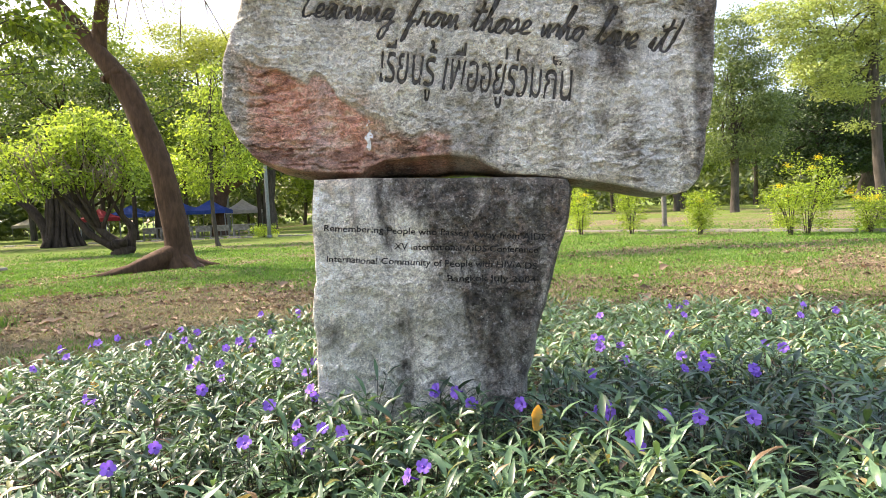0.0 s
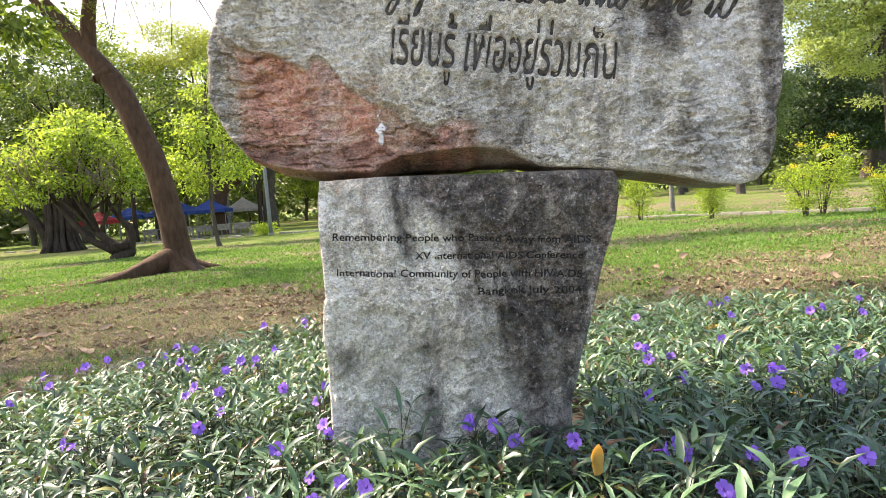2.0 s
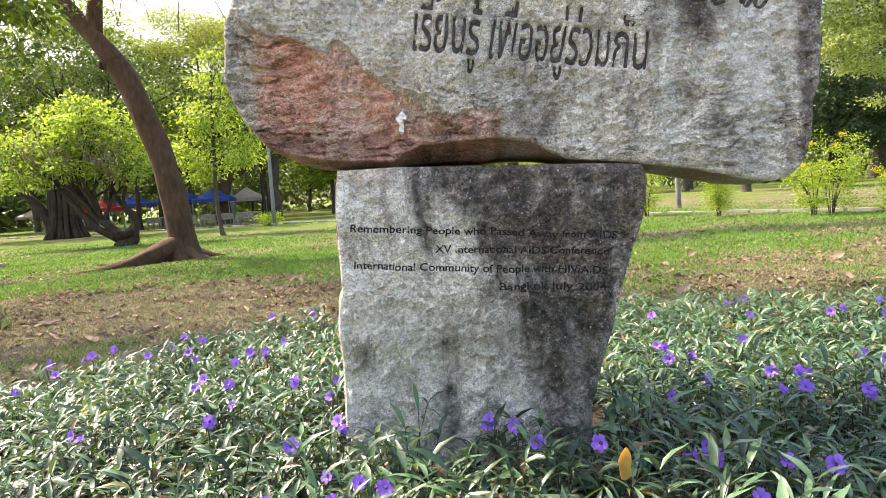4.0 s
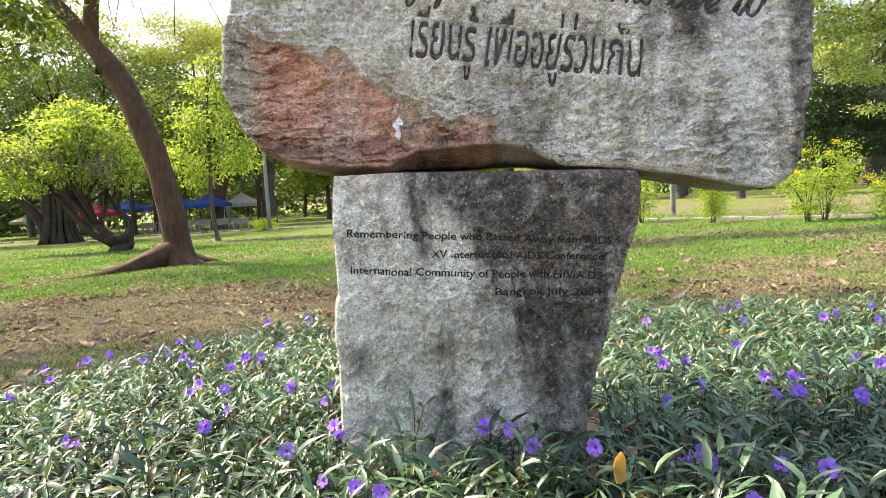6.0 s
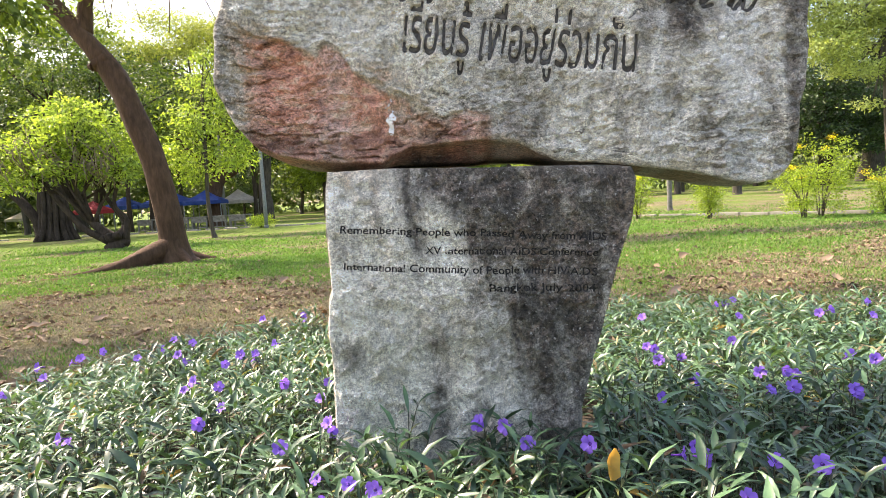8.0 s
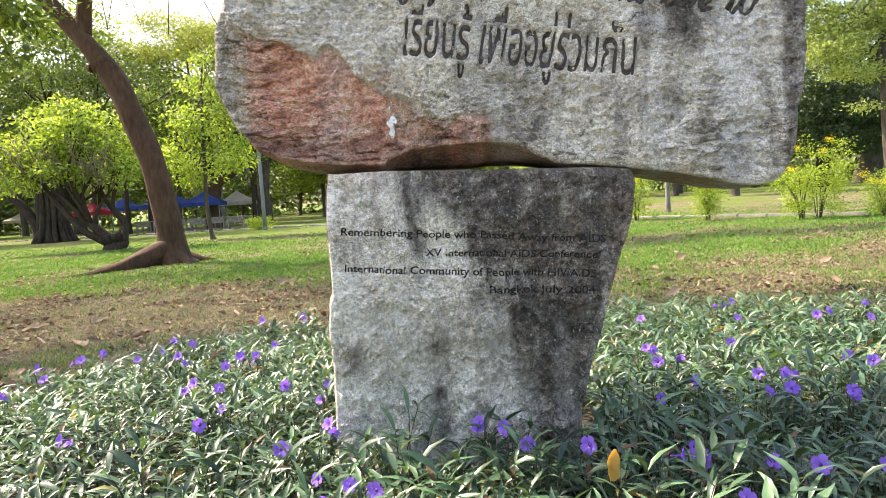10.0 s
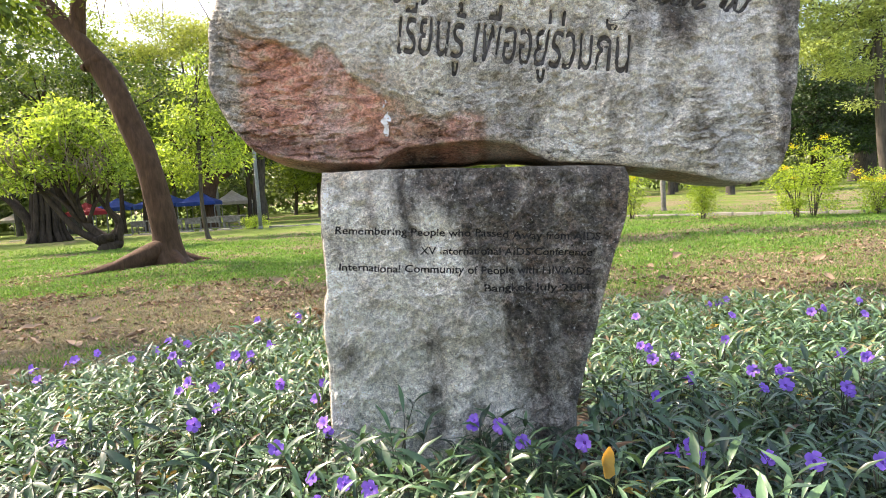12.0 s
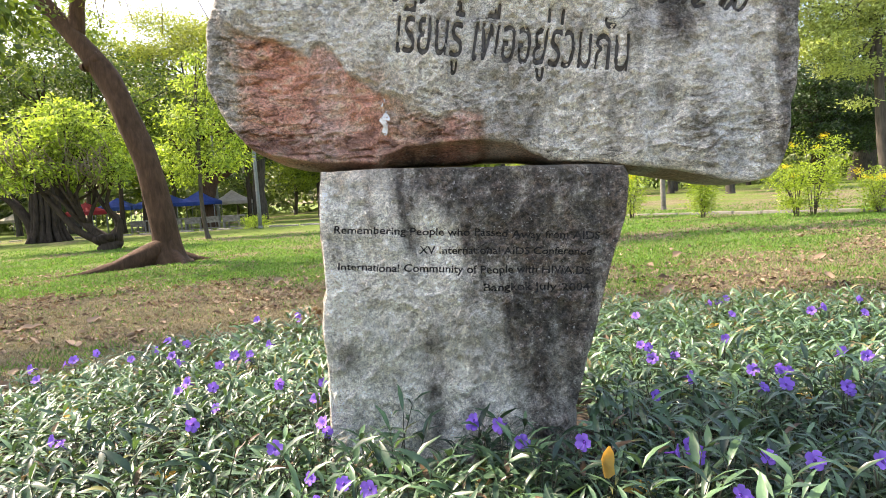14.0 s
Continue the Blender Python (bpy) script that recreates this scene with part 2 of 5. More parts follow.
def ground_material():
    n = Nodes("park_lawn_soil")
    cover = n.attr("cover", "Fac")
    v = n.coords()
    mid = n.noise(3.2, 5, 0.65, v)
    fine = n.noise(62, 6, 0.78, v)
    soil = n.ramp(fine, (0.37, (0.035, 0.027, 0.015)), (0.48, (0.135, 0.108, 0.062)), (0.60, (0.36, 0.30, 0.185)))
    soil = n.mix(n.ramp(mid, (0.35, (0, 0, 0)), (0.7, (0.6, 0.6, 0.6))), soil, (0.14, 0.12, 0.055))
    turf = n.ramp(fine, (0.25, (0.03, 0.055, 0.009)), (0.5, (0.10, 0.15, 0.024)), (0.75, (0.22, 0.26, 0.05)))
    turf = n.mix(n.ramp(n.noise(0.5, 4, 0.6, v), (0.4, (0, 0, 0)), (0.75, (0.7, 0.7, 0.7))), turf, (0.155, 0.22, 0.05))
    f = n.math("ADD", cover, n.math("MULTIPLY", n.math("SUBTRACT", mid, 0.5), 1.1))
    f = n.math("ADD", f, n.math("MULTIPLY", n.math("SUBTRACT", fine, 0.5), 0.9))
    col = n.mix(n.ramp(f, (0.35, (0, 0, 0)), (0.65, (1, 1, 1))), soil, turf)
    lump = n.noise(17, 4, 0.6, v)
    n.bump(n.math("ADD", fine, n.math("ADD", n.math("MULTIPLY", mid, 1.5), n.math("MULTIPLY", lump, 1.6))), 0.9, 0.04)
    return n.done(col, 0.95, spec=0.15)


def plain_material(name, a, b, scale=14, rough=0.7, metal=0.0, bump=0.3, kind="Object"):
    n = Nodes(name)
    f = n.noise(scale, 5, 0.62, n.coords(kind=kind))
    n.bump(f, bump, 0.01)
    return n.done(n.ramp(f, (0.3, a), (0.7, b)), rough, metal)


STONE = stone_material("bedded_sandstone", True)
STONE_PILLAR = stone_material("dressed_sandstone", False)
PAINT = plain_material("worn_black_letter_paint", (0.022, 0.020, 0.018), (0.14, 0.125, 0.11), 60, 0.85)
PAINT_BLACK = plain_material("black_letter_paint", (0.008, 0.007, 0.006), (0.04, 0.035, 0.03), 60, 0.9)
WHITE_DAB = plain_material("splashed_white_paint", (0.7, 0.69, 0.67), (0.85, 0.84, 0.82), 40, 0.7)
BARK = bark_material("smooth_brown_bark", (0.034, 0.019, 0.011), (0.115, 0.066, 0.04))
BARK_GREY = bark_material("furrowed_grey_bark", (0.03, 0.025, 0.02), (0.13, 0.11, 0.09), 0.15, 12)
BARK_DARK = bark_material("dark_knotted_bark", (0.014, 0.010, 0.007), (0.075, 0.054, 0.038), 0.2, 10)
TWIG = bark_material("pale_grey_twig", (0.12, 0.095, 0.07), (0.34, 0.28, 0.21), 0.2, 10)
RUELLIA = leaf_material("ruellia_leaf", (0.006, 0.028, 0.016), (0.15, 0.27, 0.135), 0.34, 0.22, (1.3, 1.25, 0.45), 0.6, vein=1, dead=0.07)
STEM = plain_material("ruellia_stem", (0.03, 0.032, 0.02), (0.08, 0.075, 0.04), 20, 0.7)
PETAL = leaf_material("violet_petal", (0.21, 0.10, 0.56), (0.42, 0.23, 0.84), 0.6, 0.4, (1.1, 0.9, 1.3), 0.3, vein=1)
THROAT = plain_material("dark_violet_throat", (0.10, 0.02, 0.28), (0.16, 0.04, 0.36), 60, 0.7)
LEAF_LIME = leaf_material("sunlit_lime_leaf", (0.05, 0.11, 0.015), (0.48, 0.62, 0.13), through_light=0.5)
LEAF_SHRUB = leaf_material("lime_shrub_leaf", (0.15, 0.25, 0.02), (0.48, 0.62, 0.08))
LEAF_PALE = leaf_material("pale_olive_leaf", (0.12, 0.18, 0.045), (0.52, 0.60, 0.21))
LEAF_MID = leaf_material("fresh_green_leaf", (0.04, 0.085, 0.010), (0.31, 0.42, 0.07), through_light=0.48)
LEAF_BOUGH = leaf_material("mid_green_bough_leaf", (0.05, 0.09, 0.012), (0.24, 0.33, 0.05), through_light=0.5)
LEAF_DEEP = leaf_material("deep_green_leaf", (0.008, 0.022, 0.006), (0.06, 0.115, 0.026), through_light=0.3)
LEAF_SHADE = leaf_material("shaded_green_leaf", (0.022, 0.045, 0.01), (0.14, 0.21, 0.04), through_light=0.32)
LEAF_GREY = leaf_material("greyish_green_leaf", (0.06, 0.105, 0.04), (0.23, 0.30, 0.115))
LEAF_FEATHER = leaf_material("feathery_olive_leaf", (0.08, 0.115, 0.018), (0.44, 0.50, 0.12), through_light=0.48)
YELLOW = leaf_material("yellow_blossom", (0.60, 0.46, 0.01), (0.85, 0.72, 0.04), 0.6, 0.4)
GRASS = leaf_material("lawn_blade", (0.03, 0.09, 0.012), (0.175, 0.345, 0.05), 0.6, 0.3)
STRAW = leaf_material("dead_straw", (0.14, 0.11, 0.06), (0.48, 0.40, 0.24), 0.8, 0.15, (1.1, 1.0, 0.6), 0.2)
DRY = leaf_material("dry_fallen_leaf", (0.05, 0.032, 0.020), (0.44, 0.32, 0.22), 0.75, 0.12, (1.1, 0.8, 0.5), 0.2)
DRY_YELLOW = leaf_material("withered_yellow_leaf", (0.55, 0.32, 0.06), (0.75, 0.50, 0.14), 0.7, 0.3, (1.2, 0.9, 0.4), 0.2, vein=1)
BARK_CONCRETE = plain_material("stained_concrete", (0.10, 0.095, 0.085), (0.24, 0.225, 0.20), 7, 0.9)
CONCRETE = plain_material("pale_concrete", (0.20, 0.185, 0.16), (0.36, 0.335, 0.29), 9, 0.9)
GREY_METAL = plain_material("grey_galvanised_metal", (0.15, 0.16, 0.16), (0.25, 0.26, 0.26), 12, 0.55, 0.3)
BLUE = plain_material("blue_canopy_cloth", (0.018, 0.06, 0.28), (0.035, 0.10, 0.40), 3, 0.7)
RED = plain_material("red_canopy_cloth", (0.30, 0.02, 0.03), (0.45, 0.04, 0.05), 3, 0.7)
BEIGE = plain_material("beige_canopy_cloth", (0.42, 0.38, 0.33), (0.58, 0.54, 0.48), 3, 0.8)
GROUND = ground_material()


# ---------- ground ----------
def cover_at(x, y):
    """How much turf covers the soil, 0 to 1."""
    p = np.stack([x, y, 0 * x], 1)
    patch = fbm(p * 0.22, 4, 3) * 0.5 + fbm(p * 0.9, 3, 9) * 0.35
    near = ramp(y, 11.0, 15.0)
    far_dry = ramp(y - 0.9 * (13.7 - x), 21.0, 24.0) * (1 - ramp(y, 44, 62)) * ramp(x, -12, 2)
    c = 0.15 + 0.52 * near - 0.16 * far_dry + patch * 0.65 + 0.6 * ramp(np.hypot(x, y), 60, 90)
    return np.clip(c - 0.35 * (1 - ramp(np.hypot(x / 4.4, (y - 4.6) / 3.3), 0.8, 1.3)), 0, 1)


def ground_height(x, y):
    p = np.stack([x, y, 0 * x], 1)
    return 0.035 * fbm(p * 0.25, 3, 5) * ramp(np.abs(y - 4), 2.0, 9.0) * (1 - ramp(np.hypot(x, y), 60, 120))


def stretch(lo, hi, fine_lo, fine_hi, step):
    mid = np.arange(fine_lo, fine_hi, step)
    k = np.geomspace(step, 1, 26)
    left = fine_lo - (fine_lo - lo) * k[::-1]
    right = fine_hi + (hi - fine_hi) * k
    return np.concatenate([left, mid, right])


def grid_faces(nu, nv, flip=False):
    i = (np.arange(nv - 1)[:, None] * nu + np.arange(nu - 1)[None]).ravel()
    f = np.stack([i, i + 1, i + nu + 1, i + nu], 1)
    return f[:, ::-1] if flip else f


gx, gy = stretch(-1800, 1800, -30, 30, 0.25), stretch(-1800, 2400, -6, 60, 0.25)
GX, GY = np.meshgrid(gx, gy)
GX, GY = GX.ravel(), GY.ravel()
me = mesh_of("ground", np.stack([GX, GY, ground_height(GX, GY)], 1), grid_faces(len(gx), len(gy)), GROUND, True)
a = me.attributes.new("cover", "FLOAT", "POINT")
a.data.foreach_set("value", cover_at(GX, GY).astype(np.float32))
tagged(put("ground", me), "patchy green park lawn with bare brown soil", "ground", kind="structure")


# ---------- the carved writing ----------
def type_mesh(text, shear=0.0, fat=0.0):
    """Triangles of a line of the built-in type, unit size, as x, y rows and index rows."""
    c = bpy.data.curves.new("type", "FONT")
    c.body, c.size, c.resolution_u, c.shear, c.offset = text, 1.0, 3, shear, fat
    ob = bpy.data.objects.new("type", c)
    scene.collection.objects.link(ob)
    m = ob.evaluated_get(bpy.context.evaluated_depsgraph_get()).to_mesh()
    m.calc_loop_triangles()
    v = np.array([q.co[:2] for q in m.vertices])
    t = np.array([q.vertices[:] for q in m.loop_triangles])
    bpy.data.objects.remove(ob)
    bpy.data.curves.remove(c)
    return v, t


def fit_type(text, x0, z0, x1, z1, height, fat=0.0, unit=0.686, shear=0.0):
    """The line laid from (x0, z0) to (x1, z1) along its foot, with capitals that high."""
    v, t = type_mesh(text, shear, fat)
    v = v - (v[:, 0].min(), 0)
    along = np.array((x1 - x0, z1 - z0))
    run = along / v[:, 0].max()
    up = np.array((-along[1], along[0])) / np.hypot(*along) * height / unit
    return np.array((x0, z0)) + v[:, :1] * run + v[:, 1:] * up, t


def ribbon(points, width):
    """A pen stroke with round joints, as triangles."""
    p = np.array(points, float)
    verts, tris = [], []
    for a, b in zip(p[:-1], p[1:]):
        d = (b - a) / (np.hypot(*(b - a)) + 1e-9)
        s = np.array((-d[1], d[0])) * width / 2
        k = len(verts)
        verts += [a - s, a + s, b + s, b - s, b + d * width * 0.45]
        tris += [(k, k + 1, k + 2), (k, k + 2, k + 3), (k + 3, k + 2, k + 4)]
        if k:
            tris += [(k - 2, k, k + 1)]
    return verts, tris


# a joined hand: each letter is a run of (x, height) in x-heights, and its advance
PEN = {}
PEN["L"] = ([(0.9, 2.6), (0.55, 2.7), (0.25, 1.8), (0.05, 0.4), (0.3, 0.0), (0.7, 0.25)], 0.75)
PEN["l"] = ([(0.0, 0.1), (0.45, 1.5), (0.65, 2.4), (0.45, 2.5), (0.25, 1.2), (0.2, 0.2), (0.45, 0.0), (0.7, 0.2)], 0.7)
PEN["e"] = ([(0.0, 0.2), (0.45, 0.5), (0.6, 0.85), (0.35, 1.0), (0.15, 0.5), (0.3, 0.05), (0.75, 0.2)], 0.72)
PEN["a"] = ([(0.7, 0.85), (0.35, 1.0), (0.1, 0.45), (0.3, 0.02), (0.6, 0.4), (0.75, 0.95), (0.7, 0.2), (0.95, 0.1)], 0.95)
PEN["r"] = ([(0.0, 0.1), (0.25, 0.95), (0.3, 0.75), (0.65, 0.85), (0.6, 0.3), (0.8, 0.1)], 0.8)
PEN["n"] = ([(0.0, 0.9), (0.15, 0.05), (0.45, 0.95), (0.6, 0.8), (0.6, 0.1), (0.85, 0.15)], 0.85)
PEN["m"] = ([(0.0, 0.9), (0.1, 0.05), (0.4, 0.95), (0.5, 0.1), (0.8, 0.95), (0.9, 0.1), (1.1, 0.15)], 1.1)
PEN["i"] = ([(0.0, 0.2), (0.3, 0.95), (0.25, 0.15), (0.5, 0.1)], 0.5)
PEN["g"] = ([(0.7, 0.85), (0.3, 0.95), (0.15, 0.4), (0.6, 0.4), (0.75, 0.95), (0.6, -0.9), (0.25, -1.0), (0.3, -0.4), (0.95, 0.15)], 1.0)
PEN["f"] = ([(0.0, 0.2), (0.5, 1.6), (0.75, 2.3), (0.55, 2.3), (0.3, 0.6), (0.15, -1.0), (0.3, -0.9), (0.4, 0.2), (0.8, 0.3)], 0.8)
PEN["o"] = ([(0.5, 0.95), (0.15, 0.7), (0.2, 0.1), (0.55, 0.1), (0.7, 0.7), (0.5, 0.95), (0.95, 0.8)], 0.9)
PEN["t"] = ([(0.0, 0.2), (0.4, 1.2), (0.5, 2.0), (0.3, 0.3), (0.45, 0.02), (0.75, 0.2)], 0.72)
PEN["h"] = ([(0.0, 0.2), (0.5, 1.6), (0.65, 2.3), (0.45, 2.2), (0.2, 0.05), (0.5, 0.95), (0.65, 0.75), (0.65, 0.1), (0.9, 0.15)], 0.9)
PEN["s"] = ([(0.0, 0.15), (0.4, 1.0), (0.6, 0.5), (0.45, 0.0), (0.15, 0.1), (0.75, 0.2)], 0.75)
PEN["w"] = ([(0.0, 0.9), (0.15, 0.05), (0.45, 0.9), (0.55, 0.05), (0.9, 0.95), (1.1, 0.8)], 1.1)
PEN["v"] = ([(0.0, 0.8), (0.2, 0.9), (0.3, 0.05), (0.65, 0.9), (0.85, 0.8)], 0.8)
PEN["!"] = ([(0.45, 2.1), (0.2, 0.6)], 0.5)
EXTRA = {"i": [(0.45, 1.5), (0.5, 1.65)], "t": [(0.05, 1.35), (0.8, 1.5)], "!": [(0.08, 0.05), (0.02, 0.15)]}


def hand_line(text, x0, z0, x1, z1, xheight, width):
    strokes, cx, run = [], 0.0, []
    for c in text:
        if c == " ":
            strokes.append(run)
            run, cx = [], cx + 0.75
            continue
        rows, adv = PEN[c]
        run += [(cx + a + 0.22 * b, b) for a, b in rows]
        if c in EXTRA:
            strokes.append([(cx + a + 0.22 * b, b) for a, b in EXTRA[c]])
        if c in "!L":
            strokes.append(run)
            run = []
        cx += adv
    strokes.append(run)
    along = np.array((x1 - x0, z1 - z0)) / cx
    up = np.array((-along[1], along[0])) / np.hypot(*along) * xheight
    verts, tris = [], []
    for s in strokes:
        if len(s) < 2:
            continue
        rows, _ = smooth_path([(a, b, 0, 1) for a, b in s], 4)
        pts = [np.array((x0, z0)) + r[0] * along + r[1] * up for r in rows]
        v, t = ribbon(pts, width)
        tris += [tuple(i + len(verts) for i in q) for q in t]
        verts += v
    return np.array(verts), np.array(tris)


class Carving:
    """Marks the carved places of a face on a fine raster of x and z."""

    def __init__(self, x0, x1, z0, z1, step):
        self.x0, self.z0, self.step = x0, z0, step
        self.map = np.zeros((int((z1 - z0) / step) + 2, int((x1 - x0) / step) + 2), np.float32)

    def add(self, verts, tris):
        p = (verts - (self.x0, self.z0)) / self.step
        for t in tris:
            a, b, c = p[t]
            lo = np.maximum(np.floor(np.minimum(np.minimum(a, b), c)).astype(int), 0)
            hi = np.ceil(np.maximum(np.maximum(a, b), c)).astype(int) + 1
            X, Z = np.meshgrid(np.arange(lo[0], hi[0] + 1), np.arange(lo[1], hi[1] + 1))
            area = (b[0] - a[0]) * (c[1] - a[1]) - (b[1] - a[1]) * (c[0] - a[0])
            if abs(area) < 1e-9 or hi[0] >= self.map.shape[1] or hi[1] >= self.map.shape[0]:
                continue
            u = ((b[0] - X) * (c[1] - Z) - (b[1] - Z) * (c[0] - X)) / area
            v = ((c[0] - X) * (a[1] - Z) - (c[1] - Z) * (a[0] - X)) / area
            m = (u >= -0.01) & (v >= -0.01) & (u + v <= 1.01)
            self.map[lo[1]:hi[1] + 1, lo[0]:hi[0] + 1][m] = 1

    def soften(self, times):
        for _ in range(times):
            m = np.pad(self.map, 1)
            self.map = (m[1:-1, 1:-1] * 2 + m[:-2, 1:-1] + m[2:, 1:-1] + m[1:-1, :-2] + m[1:-1, 2:]) / 6

    def at(self, x, z):
        i = (x - self.x0) / self.step
        j = (z - self.z0) / self.step
        ok = (i >= 0) & (j >= 0) & (i < self.map.shape[1] - 2) & (j < self.map.shape[0] - 2)
        i, j = np.where(ok, i, 0), np.where(ok, j, 0)
        a, b = i.astype(int), j.astype(int)
        fi, fj = i - a, j - b
        m = self.map
        val = (m[b, a] * (1 - fi) + m[b, a + 1] * fi) * (1 - fj) + (m[b + 1, a] * (1 - fi) + m[b + 1, a + 1] * fi) * fj
        return np.where(ok, val, 0)


# ---------- the two stones ----------
def interp(v, rows):
    xs, ys = zip(*rows)
    return np.interp(v, xs, ys)


class Stone:
    def __init__(self, left, right, bottom, top, depth, lean, seed, rim=0.07):
        self.left, self.right, self.bottom, self.top = left, right, bottom, top
        self.depth, self.lean, self.seed, self.rim = depth, lean, seed, rim

    def xz(self, u, v):
        xl, xr = interp(v, self.left), interp(v, self.right)
        zb, zt = interp(u, self.bottom), interp(u, self.top)
        return xl + (xr - xl) * u, zb + (zt - zb) * v

    def wobble(self, x, y, z):
        p = np.stack([x, y, z], 1)
        s = self.seed
        k = 0.5 if s == 100 else 0.3
        dx = k * (0.022 * fbm(p * 3.1, 4, s) + 0.006 * fbm(p * 21, 2, s + 40))
        dy = 0.030 * fbm(p * 2.3, 3, s + 11)
        dz = k * (0.012 * fbm(p * 4.1, 3, s + 23) + 0.004 * fbm(p * 25, 2, s + 50))
        return x + dx, y + dy, z + dz

    def face(self, us, vs, relief):
        U, V = np.meshgrid(us, vs)
        U, V = U.ravel(), V.ravel()
        x, z = self.xz(U, V)
        w = x.max() - x.min()
        h = z.max() - z.min()
        d = np.minimum(np.minimum(U, 1 - U) * w, np.minimum(V, 1 - V) * h)
        r = self.rim
        k = np.clip(1 - d / r, 0, 1)
        y = self.lean(x, z) + r * (1 - np.sqrt(np.clip(1 - k * k, 0, 1)))
        fx, fy, fz = self.wobble(x, y, z)
        keep = ramp(d, 0.0, 0.06)
        fy = fy + keep * relief(x, z)
        return np.stack([fx, fy, fz], 1), x, z

    def shell(self, relief, nu, vs, attr, carve):
        us = np.linspace(0, 1, nu)
        front, x, z = self.face(us, vs, relief)
        front[:, 1] += carve(x, z)
        verts, faces, start = [front], [grid_faces(nu, len(vs), False)], len(front)
        marks = [attr(x, z)]
        # rim strips and the back
        cu, cv, cw = np.linspace(0, 1, 90), np.linspace(0, 1, 60), np.linspace(0, 1, 26)
        for edge in range(5):
            if edge == 4:
                A, B = np.meshgrid(cu, cv)
                U, V, W = A.ravel(), B.ravel(), np.ones(A.size)
                na, nb = len(cu), len(cv)
            else:
                line = cu if edge < 2 else cv
                A, B = np.meshgrid(line, cw)
                A, B = A.ravel(), B.ravel()
                U = A if edge < 2 else np.full(A.size, float(edge == 3))
                V = A if edge > 1 else np.full(A.size, float(edge == 1))
                W, na, nb = B, len(line), len(cw)
            sx, sz = self.xz(U, V)
            y0 = self.lean(sx, sz) + self.rim
            y = y0 + (self.depth - self.rim) * W
            bulge = 0.05 * np.sin(np.pi * W) if edge < 4 else 0 * W
            sx = sx + bulge * np.where(edge == 2, -1, np.where(edge == 3, 1, 0))
            sz = sz + bulge * self.under(sx, edge)
            if edge == 0 and self.seed == 100:
                seat = 1.605 - 0.04 * sx + 0.014 * ramp(sx, -0.05, 0.06) * (1 - ramp(sx, 0.3, 0.4))
                inside = ramp(sx, -0.68, -0.5) * (1 - ramp(sx, 0.3, 0.42))
                sz = sz - np.maximum(sz - seat, 0) * 0.94 * ramp(W, 0.0, 0.3) * inside
            px, py, pz = self.wobble(sx, y, sz)
            verts.append(np.stack([px, py, pz], 1))
            faces.append(grid_faces(na, nb, edge in (0, 3, 4)) + start)
            # edge 0: brown stone colour of the underside, plus painted shade
            # other edges: colour darkened to tone down the sunlit rim
            marks.append(np.maximum(attr(px, pz), (0.5, 0, 0.35) if edge == 0 else (0, 0, 0.65)))
            start += A.size
        return np.concatenate(verts), np.concatenate(faces), np.concatenate(marks)

    def under(self, x, edge):
        if edge == 0 and self.seed == 100:
            return np.where(x < -0.45, -0.9, np.where(x > 0.42, -0.4, 0.0))
        return np.where((edge == 1) & (self.seed == 100), 0.6, 0.0)


def chips(p, seed, amount):
    """Sharp little scallops, as a chisel or frost leaves them."""
    a = 1 - np.abs(vnoise(p, seed))
    b = 1 - np.abs(vnoise(p * 2.3 + 5, seed + 1))
    c = 1 - np.abs(vnoise(p * 5.1 + 9, seed + 2))
    d = 1 - np.abs(vnoise(p * 11.3 + 3, seed + 3))
    return amount * (0.55 - (0.40 * a * a + 0.28 * b * b + 0.24 * c * c + 0.16 * d * d))


def set_mineral_shade(me, marks):
    a = me.attributes.new("mineral_shade", "FLOAT_COLOR", "POINT")
    a.data.foreach_set("color", np.concatenate([marks, np.ones((len(marks), 1))], 1).astype(np.float32).ravel())


def ledges(x, z, seed, tilt=0.12, bands=8.0, amount=0.018):
    """Broken bedding ledges: terraces with noisy edges."""
    p = np.stack([x * 1.1, z * 2.0, 0 * x], 1)
    h = (z + tilt * x) * bands + 0.9 * fbm(p * 1.8, 4, seed) + 0.45 * fbm(p * 8, 4, seed + 5)
    saw = h - np.floor(h)
    return amount * (0.45 + 0.55 * vnoise(p * 3.3, seed + 2)) * (saw ** 2 - 0.35)


# the broad upper boulder
B_LEFT = [(0.0, -1.146), (0.049, -1.235), (0.092, -1.285), (0.12, -1.316), (0.142, -1.335), (0.171, -1.345), (0.205, -1.338), (0.232, -1.322), (0.301, -1.31), (0.37, -1.28), (0.446, -1.22), (0.582, -1.12), (1, -0.95)]
B_RIGHT = [(0.0, 1.5), (0.033, 1.531), (0.077, 1.548), (0.11, 1.558), (0.187, 1.602), (0.243, 1.63), (0.265, 1.629), (0.343, 1.642), (0.426, 1.662), (0.669, 1.64), (1, 1.5)]
xs_bottom = [(-1.146, 1.773), (-1.023, 1.711), (-0.9, 1.676), (-0.748, 1.647), (-0.489, 1.636), (-0.453, 1.663), (-0.341, 1.705), (-0.17, 1.713), (0.057, 1.713), (0.196, 1.687),
             (0.29, 1.628), (0.385, 1.585), (0.66, 1.557), (0.877, 1.521), (1.091, 1.475), (1.223, 1.44), (1.33, 1.423), (1.437, 1.44), (1.50, 1.50)]
B_BOTTOM = [((x + 1.146) / 2.646, z) for x, z in xs_bottom]
